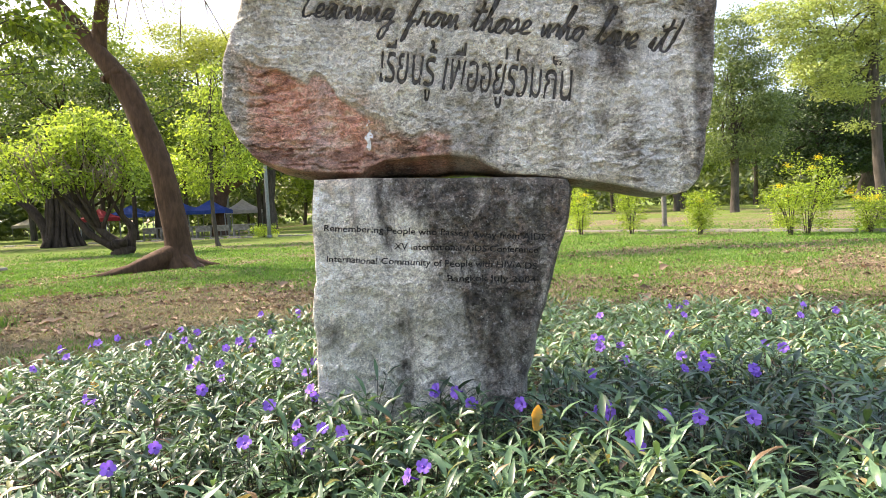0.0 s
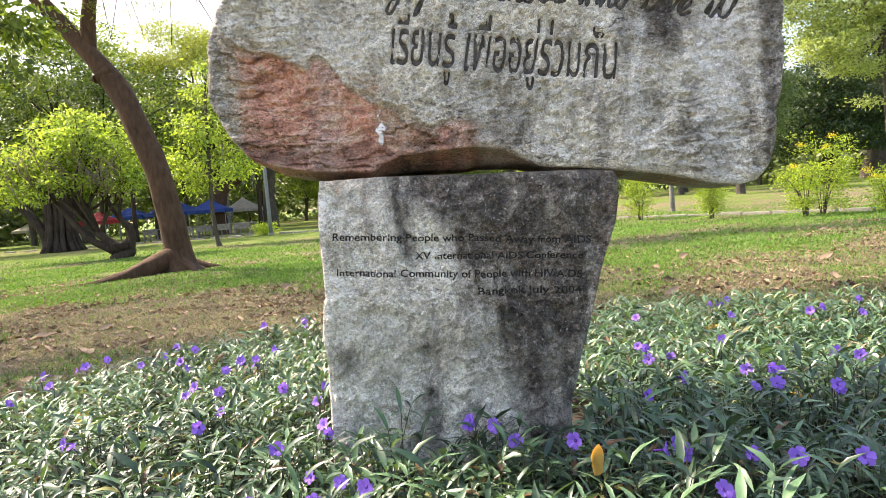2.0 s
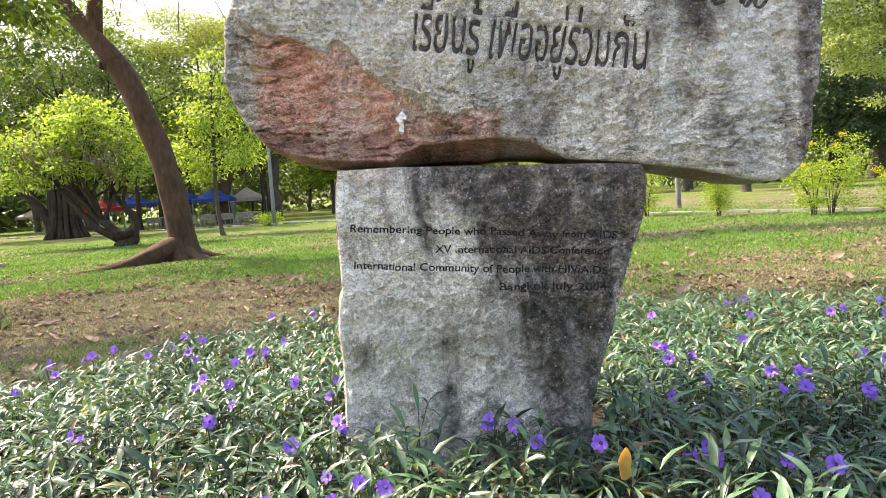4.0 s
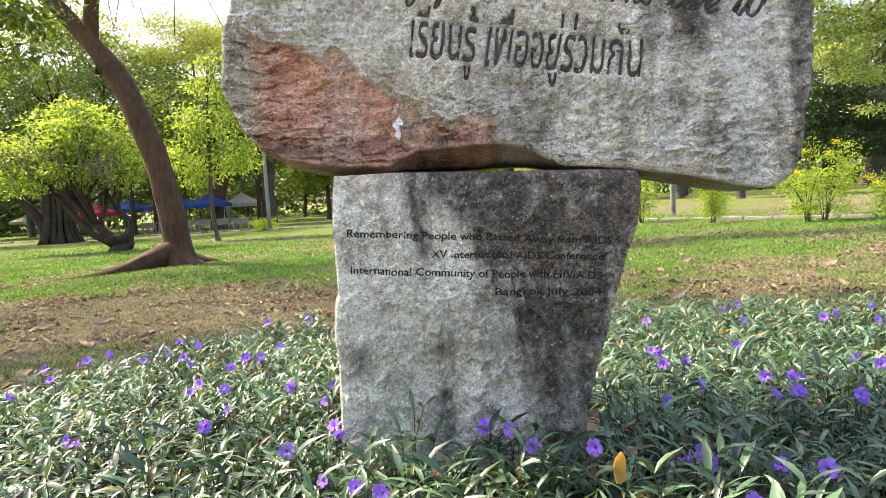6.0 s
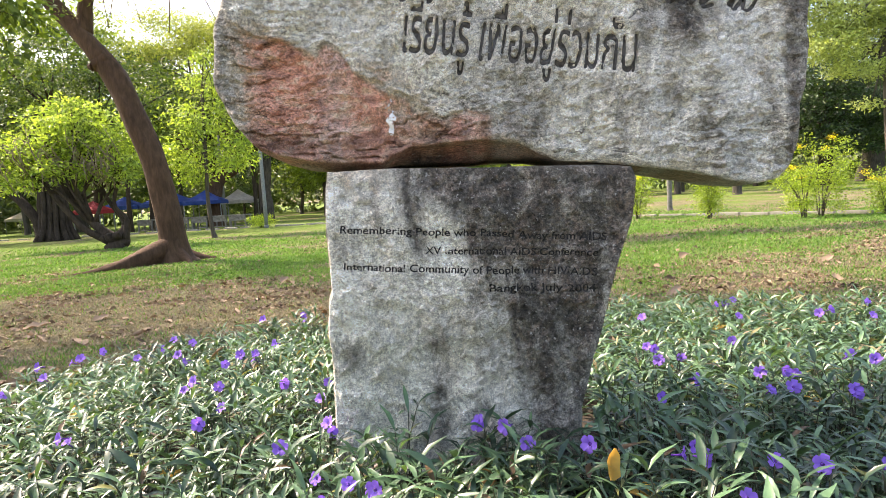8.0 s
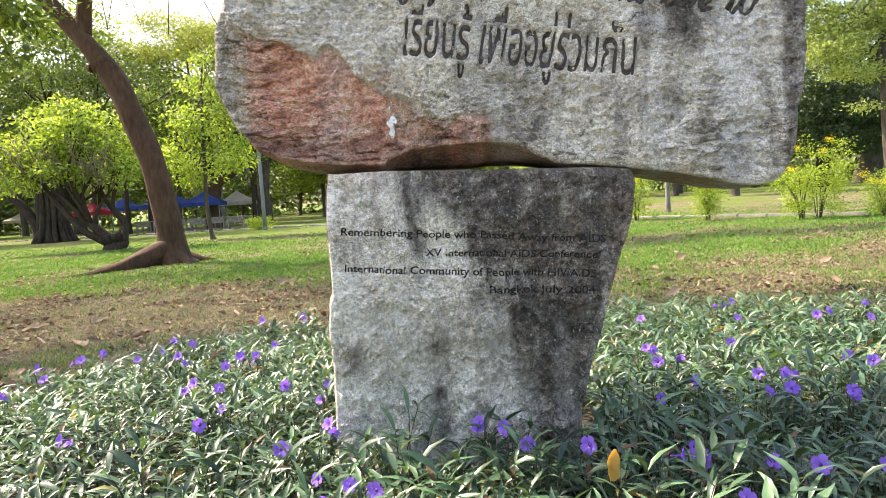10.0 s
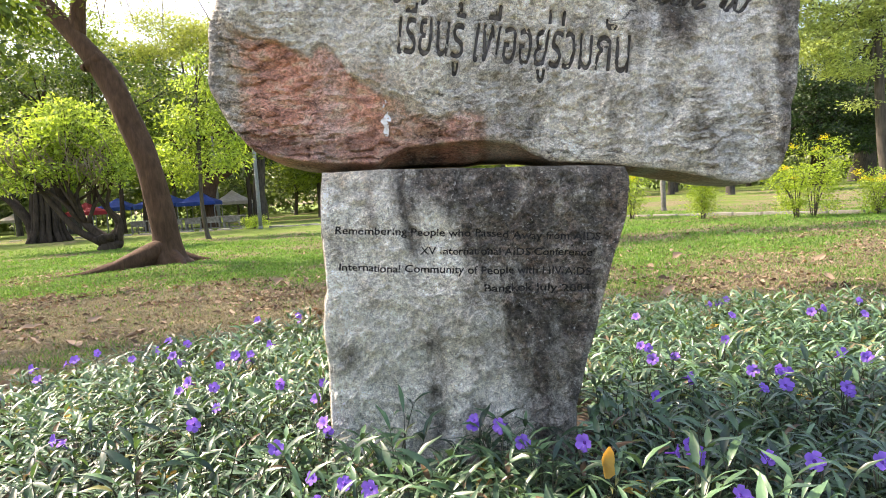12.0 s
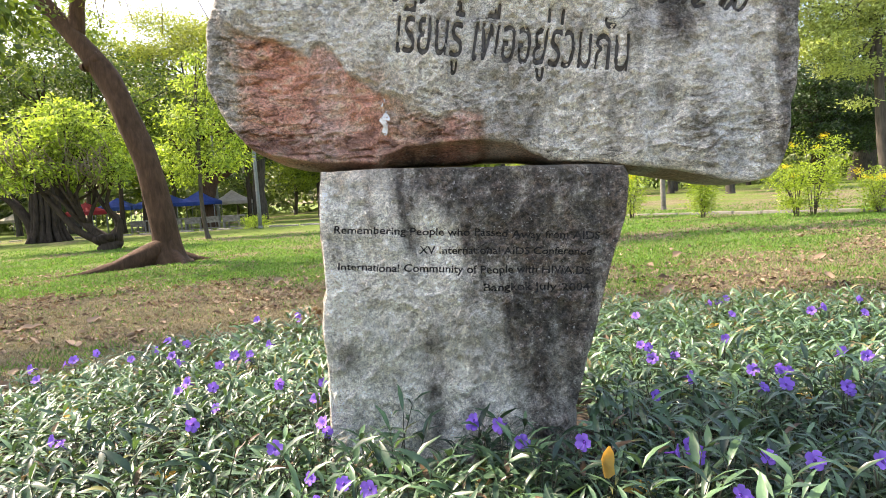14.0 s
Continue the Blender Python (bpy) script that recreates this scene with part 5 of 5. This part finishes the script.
def counter(at):
    t = new("market_table")
    t.matrix_basis = at
    part("tabletop", box_bm(-0.72, 0.72, -0.4, 0.4, 0.86, 0.95, 0.015), BARK_CONCRETE, t)
    part("apron", box_bm(-0.68, 0.68, -0.36, -0.31, 0.52, 0.86, 0.008), BARK_CONCRETE, t)
    part("shelf", box_bm(-0.66, 0.66, -0.3, 0.34, 0.12, 0.17, 0.01), BARK_CONCRETE, t)
    for sx in (-1, 1):
        for sy in (-1, 1):
            part("leg", box_bm(sx * 0.62 - 0.05, sx * 0.62 + 0.05, sy * 0.3 - 0.05, sy * 0.3 + 0.05, -0.02, 0.86, 0.008), BARK_CONCRETE, t)
    return tagged(t, "grey concrete market table on the lawn", "table", "row of market tables")


first = counter(pose(-23.3, 48.9, 0, 0, 0, -17))
for i in range(1, 6):
    copy_thing(first, pose(-23.3 + i * 1.55, 48.9 - i * 0.47, 0, 0, 0, -17 + 2 * math.sin(i * 3)))


# ---------- the flower bed ----------
def ruellia_mesh(seed, stems=5, tall=0.30):
    """Stems and lance-shaped leaves of one plant."""
    rng = np.random.default_rng(seed)
    lv, lf, sv, sf = [], [], [], []
    for s in range(stems):
        a = rng.uniform(0, 6.28)
        h = tall * rng.uniform(0.72, 1.12)
        out = rng.uniform(0.02, 0.15)
        foot = np.array((0.03 * math.cos(a), 0.03 * math.sin(a), -0.02))
        tip = np.array((out * math.cos(a), out * math.sin(a), h))
        bend = (foot + tip) / 2 + np.array((rng.normal() * 0.012, rng.normal() * 0.012, 0.02))
        tv, tf = tube([foot, bend, tip], [0.0035, 0.003, 0.0018], 4)
        sf += [tuple(i + len(sv) for i in q) for q in tf]
        sv += [tuple(q) for q in tv]
        pairs = 4 + s % 2
        turn = rng.uniform(0, 6.28)
        for k in range(pairs):
            t = 0.22 + 0.78 * k / (pairs - 1)
            node = foot * (1 - t) ** 2 + bend * 2 * t * (1 - t) + tip * t * t
            for side in (0, math.pi):
                az = turn + k * 1.45 + side + rng.normal() * 0.25
                top = k >= pairs - 2
                L = (rng.uniform(0.08, 0.14) if top else rng.uniform(0.12, 0.215)) * (0.8 + 0.4 * t)
                W = L * rng.uniform(0.135, 0.195)
                el = math.radians(rng.uniform(38, 70) if top else rng.uniform(2, 42))
                fw = np.array((math.cos(az), math.sin(az), 0))
                sd = np.array((-math.sin(az), math.cos(az), 0))
                roll = rng.normal() * 0.3
                base = len(lv)
                p = node.copy()
                for j, (f, wd) in enumerate(((0, 0.1), (0.26, 0.85), (0.52, 1.0), (0.80, 0.42), (1.0, 0.0))):
                    e = el - 1.0 * f * rng.uniform(0.6, 1.1)
                    if j:
                        p = p + (fw * math.cos(e) + np.array((0, 0, math.sin(e)))) * L * (f - prev)
                    prev = f
                    up = -fw * math.sin(e) + np.array((0, 0, math.cos(e)))
                    s2 = sd * math.cos(roll) + up * math.sin(roll)
                    if wd > 0:
                        lv += [p + s2 * W * wd / 2 + up * W * 0.16 * wd, p, p - s2 * W * wd / 2 + up * W * 0.16 * wd]
                    else:
                        lv += [p]
                for j in range(3):
                    b = base + 3 * j
                    lf += [(b, b + 1, b + 4, b + 3), (b + 1, b + 2, b + 5, b + 4)]
                b = base + 9
                lf += [(b, b + 1, b + 3), (b + 1, b + 2, b + 3)]
    return (np.array(sv), sf), (np.array(lv), lf)


def flower_meshes(seed):
    """A five-lobed funnel of wavy petals, and its dark throat, facing +z."""
    rng = np.random.default_rng(seed)
    v, f = [], []
    for k in range(5):
        a0 = 2 * math.pi * k / 5
        for i in range(6):
            t = i / 5
            ang = a0 + (t - 0.5) * 1.30
            edge = 0.022 + 0.013 * math.sin(math.pi * t) - (0.004 if i in (2, 3) else 0)
            for r, z in ((0.006, -0.004), (0.017, 0.005), (edge, 0.006 + 0.003 * math.sin(9 * ang) + rng.normal() * 0.001)):
                v.append((r * math.cos(ang), r * math.sin(ang), z + 0.0006 * k))
        b = k * 18
        for i in range(5):
            for j in range(2):
                f.append((b + i * 3 + j, b + i * 3 + 3 + j, b + i * 3 + 4 + j, b + i * 3 + 1 + j))
    petals = mesh_of("flower", v, f, PETAL, True)
    tv, tf = tube([(0, 0, -0.04), (0, 0, -0.02), (0, 0, -0.0035)], [0.003, 0.0035, 0.0055], 8)
    throat = mesh_of("throat", [tuple(q) for q in tv], tf, THROAT, True)
    return petals, throat


PLANTS = []
for s in range(9):
    (sv, sf), (lv, lf) = ruellia_mesh(600 + s, 5 + s % 3, 0.26 + 0.02 * (s % 4))
    PLANTS.append((mesh_of("stem", sv, sf, STEM), mesh_of("foliage", lv, lf, RUELLIA, True), (lv, lf)))
FLOWERS = [flower_meshes(700 + s) for s in range(3)]


def bed_radii(x, y):
    return (5.2 if x > 0 else 3.8), (2.95 if y > 4.6 else 2.75)


def in_bed(x, y):
    a, b = bed_radii(x, y)
    return math.hypot(x / a, (y - 4.6) / b) < 1 + 0.07 * noise.noise(Vector((x * 0.8, y * 0.8, 3.0)))


bm = bmesh.new()
ring = []
for i in range(96):
    t = 2 * math.pi * i / 96
    k = 0.97 + 0.05 * noise.noise(Vector((math.cos(t) * 3, math.sin(t) * 3, 1.0)))
    a, b = bed_radii(math.cos(t), 4.6 + math.sin(t))
    ring.append((a * k * math.cos(t), 4.6 + b * k * math.sin(t)))
hub = bm.verts.new((0, 4.6, 0.05))
outer = [bm.verts.new((x, y, -0.03)) for x, y in ring]
inner = [bm.verts.new((x * 0.93, 4.6 + (y - 4.6) * 0.93, 0.045)) for x, y in ring]
for i in range(96):
    j = (i + 1) % 96
    bm.faces.new((outer[i], outer[j], inner[j], inner[i]))
    bm.faces.new((inner[i], inner[j], hub))
soil_me = bpy.data.meshes.new("bed_soil")
bm.to_mesh(soil_me)
bm.free()
soil_me.materials.append(plain_material("dark_bed_soil", (0.012, 0.009, 0.006), (0.07, 0.047, 0.03), 30, 0.95, 0, 0.9))
tagged(put("bed_soil", soil_me), "dark brown soil of the flower bed", "soil", kind="structure")


def in_stone(x, y):
    return -0.93 < x < 0.62 and 3.80 < y < 4.62


def bed_plant(x, y, k, turn, size, flower=None):
    p = new("ruellia_plant")
    p.matrix_basis = pose(x, y, 0, 0, 0, turn) @ Matrix.Scale(size, 4)
    put("stem", PLANTS[k][0], p)
    put("foliage", PLANTS[k][1], p)
    if flower:
        for i, (dx, dy, h, tilt, az, wide) in enumerate(flower):
            pet, thr = FLOWERS[(k + i) % 3]
            fl = put("flower", pet, p, "open violet five-lobed flower", at=pose(0, 0, 0, 0, 0, -turn) @ pose(dx, dy, h, tilt, 0, az) @ Matrix.Scale(wide, 4))
            put("throat", thr, fl)
            put("stalk", limb_mesh("stalk", [(0.02, 0.02, 0.12, 0.0022), (dx * 0.5, dy * 0.5 + 0.02, h * 0.7, 0.002), (dx, dy + 0.03, h - 0.03, 0.0018)], STEM, 4, 0, 2), p)
        return tagged(p, "dark green narrow-leaved bedding plant with open violet flower", "flowering plant", "ruellia bed")
    return tagged(p, "dark green narrow-leaved bedding plant", "flowering plant", "ruellia bed")


LEFT_BLOOMS = [(-1.89, 4.75), (-1.67, 4.6), (-1.5, 4.18), (-1.53, 3.93), (-2.19, 3.82), (-3.33, 5.4), (-3.07, 5.06), (-3.09, 4.69), (-3.13, 5.61), (-3.07, 5.83), (-2.63, 5.51), (-2.55, 5.78), (-2.33, 5.54), (-2.45, 6.1), (-2.68, 6.26), (-1.81, 5.43), (-1.7, 5.44),
               (-1.64, 5.75), (-1.83, 5.16), (-2.13, 7.06), (-1.75, 7.16), (-1.26, 4.59), (-0.96, 4.25), (-0.98, 4.57), (-0.84, 3.84), (-1.0, 3.54), (-0.76, 3.2), (-0.62, 3.13), (-0.09, 3.76), (0.03, 3.66), (0.11, 3.44), (-0.95, 2.97), (-0.7, 2.98), (-0.51, 3.07), (-1.36, 2.95), (-1.45, 2.72), (-0.1, 2.62)]
RIGHT_BLOOMS = [(0.37, 3.4), (1.12, 4.22), (1.05, 4.64), (1.08, 4.99), (1.66, 5.02), (1.54, 4.0), (1.41, 3.97), (0.79, 3.32), (0.78, 3.2), (1.03, 3.14), (1.18, 3.09), (1.8, 3.91), (2.22, 4.41), (2.92, 5.54), (3.27, 6.17), (2.34, 6.62), (2.03, 5.78), (1.36, 6.08),
                (1.2, 4.67), (1.64, 4.28), (1.5, 4.28), (2.63, 5.73), (2.86, 5.98), (2.16, 4.55), (2.12, 6.45), (0.85, 3.95), (1.41, 3.05), (0.8, 2.86), (3.3, 5.7)]
rr = random.Random(9)
for i, (x, y) in enumerate(LEFT_BLOOMS + RIGHT_BLOOMS):
    h = 0.36 if y < 5.9 else 0.33
    bed_plant(x, y, i % 9, rr.uniform(0, 360), 1.0, [(0, 0, h, rr.uniform(42, 85), rr.uniform(-45, 45), rr.uniform(1.0, 1.35))] + ([(rr.uniform(-0.07, 0.07), rr.uniform(-0.05, 0.05), h - rr.uniform(0.01, 0.06), rr.uniform(30, 95), rr.uniform(-70, 70), rr.uniform(0.9, 1.25))] if i % 4 == 0 else []))
near, rest_v, rest_f, off = 0, [], [], 0
step = 0.205
for j in range(40):
    for i in range(46):
        x = -4.4 + (i + 0.5 * (j % 2)) * step + rr.uniform(-0.07, 0.07)
        y = 1.85 + min(j, 15) * step + max(j - 15, 0) * 0.125 + rr.uniform(-0.06, 0.06)
        k, turn, size = rr.randrange(9), rr.uniform(0, 360), rr.uniform(0.75, 1.2)
        if not in_bed(x, y) or in_stone(x, y):
            continue
        if y > 4.9:
            size *= 0.82
        if 2.7 < y < 4.7 and -2.3 < x < 2.2 and near < 290:
            near += 1
            bed_plant(x, y, k, turn, size)
        else:
            lv, lf = PLANTS[k][2]
            t = math.radians(turn)
            r = np.array(((math.cos(t), -math.sin(t), 0), (math.sin(t), math.cos(t), 0), (0, 0, 1)))
            rest_v.append(lv @ r.T * size + (x, y, 0))
            rest_f += [tuple(q + off for q in f) for f in lf]
            off += len(lv)
tagged(put("ruellia_bed", mesh_of("ruellia_bed", np.concatenate(rest_v), rest_f, RUELLIA, True)), "dense bed of narrow-leaved violet-flowered plants", "flower bed", kind="stuff")


# ---------- fallen leaves ----------
def dry_leaf(name, length, seed, mat):
    rng = np.random.default_rng(seed)
    v, f = [], []
    for i in range(6):
        t = i / 5
        w = length * 0.27 * math.sin(math.pi * min(0.97, 0.08 + 0.9 * t)) ** 0.8 * rng.uniform(0.72, 1.15)
        c = 0.12 * length * math.sin(3 * t + seed) + 0.05 * length
        curl = rng.uniform(0.3, 0.9)
        for s in (-1, -0.5, 0, 0.5, 1):
            v.append(((t - 0.5) * length, s * w, c * 0.6 + curl * w * s * s * 0.8 + 0.008))
    for i in range(5):
        for s in range(4):
            f.append((i * 5 + s, i * 5 + s + 1, i * 5 + s + 6, i * 5 + s + 5))
    return mesh_of(name, v, f, mat, True)


DRIES = [dry_leaf("fallen_leaf", 0.20 + 0.02 * (s % 3), s, DRY) for s in range(6)]
rr = random.Random(33)
made = 0
while made < 200:
    x, y = rr.uniform(-8, 9), rr.uniform(6.2, 14.0)
    if in_bed(x, y) or abs(noise.noise(Vector((x * 0.5, y * 0.7, 1.0)))) > 0.42 or rr.random() < 0.5 * max(0, (y - 10) / 4):
        continue
    made += 1
    z = float(ground_height(np.array([x]), np.array([y]))[0])
    o = put("fallen_leaf", DRIES[made % 6], at=pose(x, y, z, rr.uniform(-14, 14), rr.uniform(-14, 14), rr.uniform(0, 360)) @ Matrix.Scale(rr.uniform(0.3, 0.8), 4))
    tagged(o, "curled dry brown leaf on the ground", "leaf", "fallen leaves")
rng = np.random.default_rng(17)
n = 95000
lx, ly = rng.uniform(-16, 18, n), 5.2 + 30 * rng.beta(1.1, 3.4, n)
lx, ly = np.where(np.arange(n) % 9 == 0, lx * 0.55, lx), np.where(np.arange(n) % 9 == 0, rng.uniform(-6, 4, n), ly)
keep = np.array([not in_bed(a, b) for a, b in zip(lx, ly)]) & (rng.random(n) > 0.95 * cover_at(lx, ly) ** 0.7) & (rng.random(n) < np.clip(0.5 + 2.2 * fbm(np.stack([lx * 0.7, ly * 1.1, 0 * lx], 1), 3, 47), 0.10, 1))
lx, ly = lx[keep], ly[keep]
c = np.stack([lx, ly, ground_height(lx, ly) + 0.015], 1)
d = rng.normal(size=c.shape) * np.array((1, 1, 0.4))
size = 0.035 + 0.15 * rng.beta(1.0, 3.0, (len(c), 1))
v, f = leaf_arrays(c, d, size, size * rng.uniform(0.35, 0.65, size.shape), rng, 0.35)
v[:, 2] = np.maximum(v[:, 2], ground_height(v[:, 0], v[:, 1]) + 0.004)
tagged(put("leaf_litter", mesh_of("leaf_litter", v, f, DRY)), "scattered dry brown leaf litter on the lawn", "leaf litter", kind="stuff")
# the yellow leaf caught upright in the bed
o = put("withered_leaf", dry_leaf("withered_leaf", 0.17, 3, DRY_YELLOW), at=pose(0.42, 3.25, 0.34, 0, -78, 25) @ pose(0, 0, 0, 90, 0, 0) @ Matrix.Diagonal((0.75, 0.85, 1.6, 1)))
tagged(o, "withered yellow leaf caught upright among the plants", "leaf")

# dry leaves caught on top of the bed
rr = random.Random(57)
caught = [dry_leaf("fallen_leaf", 0.16, 8 + s, (DRY, DRY_YELLOW, DRY)[s]) for s in range(3)]
made = 0
while made < 46:
    x, y = rr.uniform(-3.6, 3.8), rr.uniform(2.7, 7.2)
    if not in_bed(x, y) or in_stone(x, y):
        continue
    made += 1
    o = put("fallen_leaf", caught[made % 3], at=pose(x, y, rr.uniform(0.10, 0.21), rr.uniform(-35, 35), rr.uniform(-35, 35), rr.uniform(0, 360)) @ Matrix.Scale(rr.uniform(0.5, 1.0), 4))
    tagged(o, "dry leaf caught among the bedding plants", "leaf", "fallen leaves")
# the broad curled leaves that lie apart on the lawn
for x, y, turn, size in ((4.09, 12.9, 30, 1.5), (4.5, 11.8, 110, 1.1), (5.85, 11.35, 10, 1.3), (-3.4, 12.6, 60, 1.4), (-3.2, 12.2, 150, 1.2), (-5.86, 9.2, 20, 1.4), (-5.2, 9.6, 80, 1.2), (-4.6, 8.0, 140, 1.3), (2.6, 9.0, 35, 1.2), (4.9, 9.4, 75, 1.3)):
    o = put("fallen_leaf", DRIES[int(turn) % 6], at=pose(x, y, float(ground_height(np.array([x]), np.array([y]))[0]) + 0.01, 12, -16, turn) @ Matrix.Scale(size, 4))
    tagged(o, "broad curled tan leaf lying on the lawn", "leaf", "fallen leaves")

# the stone bench at the lawn's edge
bench = new("stone_bench")
bench.matrix_basis = pose(-11.75, 15.2, 0, 0, 0, 4)
part("seat", box_bm(-0.85, 0.85, -0.21, 0.21, 0.40, 0.47, 0.02), CONCRETE, bench)
for sx in (-1, 1):
    part("leg", box_bm(sx * 0.55 - 0.07, sx * 0.55 + 0.07, -0.16, 0.16, -0.03, 0.40, 0.015), CONCRETE, bench)
tagged(bench, "plain pale concrete bench on the lawn", "bench")


# ---------- grass ----------
def outside_bed(x, y):
    return np.hypot(x / np.where(x > 0, 5.25, 3.85), (y - 4.6) / 3.05) > 1


def blades(x, y, h, w, rng):
    n = len(x)
    a = rng.uniform(0, 6.28, n)
    foot = np.stack([x, y, ground_height(x, y) - 0.003], 1)
    side = np.stack([np.cos(a), np.sin(a), 0 * a], 1) * np.reshape(w, (-1, 1))
    tip = foot + np.stack([rng.normal(0, 0.5, n) * h, rng.normal(0, 0.5, n) * h, h], 1)
    return np.stack([foot - side, foot + side, tip], 1).reshape(-1, 3), np.arange(3 * n).reshape(-1, 3)


rng = np.random.default_rng(61)
n = 240000
sx, sy = rng.uniform(-1, 1, n), 5.5 + 15 * rng.beta(1.2, 2.2, n)
sx = sx * (3.5 + 0.72 * sy)
back = rng.random(n) < 0.2
sx, sy = np.where(back, rng.uniform(-9, 9, n), sx), np.where(back, rng.uniform(-6, 3.5, n), sy)
keep = (rng.random(n) > cover_at(sx, sy)) & outside_bed(sx, sy)
sx, sy = sx[keep], sy[keep]
tagged(put("dry_grass", mesh_of("dry_grass", *blades(sx, sy, rng.uniform(0.008, 0.035, len(sx)), 0.003 + 0.0005 * np.maximum(sy, 2), rng), STRAW)), "short tan straw and dead grass on bare soil", "dry grass", kind="stuff")
tx, ty = rng.normal(-6.75, 0.18, 900), rng.normal(8.9, 0.18, 900)
tagged(put("grass_tuft", mesh_of("grass_tuft", *blades(tx, ty, rng.uniform(0.08, 0.24, 900), 0.006 + 0 * tx, rng), GRASS)), "tall dark green tuft of grass on the lawn", "grass tuft")

rng = np.random.default_rng(23)
n = 230000
gx_, gy_ = rng.uniform(-1, 1, n), 5.0 + 30 * rng.beta(1.0, 1.9, n)
gx_ = gx_ * (3.5 + 0.72 * gy_)
keep = (rng.random(n) < np.clip(cover_at(gx_, gy_) * 1.5 - 0.10, 0.10, 1)) & outside_bed(gx_, gy_)
gx_, gy_ = gx_[keep], gy_[keep]
n = len(gx_)
h = rng.uniform(0.025, 0.065, n) * (0.7 + 0.02 * gy_)
a = rng.uniform(0, 6.28, n)
w = 0.0035 + 0.0006 * gy_
foot = np.stack([gx_, gy_, ground_height(gx_, gy_) - 0.003], 1)
side = np.stack([np.cos(a), np.sin(a), 0 * a], 1) * w[:, None]
tip = foot + np.stack([rng.normal(0, 0.5, n) * h, rng.normal(0, 0.5, n) * h, h], 1)
v = np.stack([foot - side, foot + side, tip], 1).reshape(-1, 3)
tagged(put("lawn_grass", mesh_of("lawn_grass", v, np.arange(3 * n).reshape(-1, 3), GRASS)), "short patchy green lawn grass", "grass", kind="stuff")
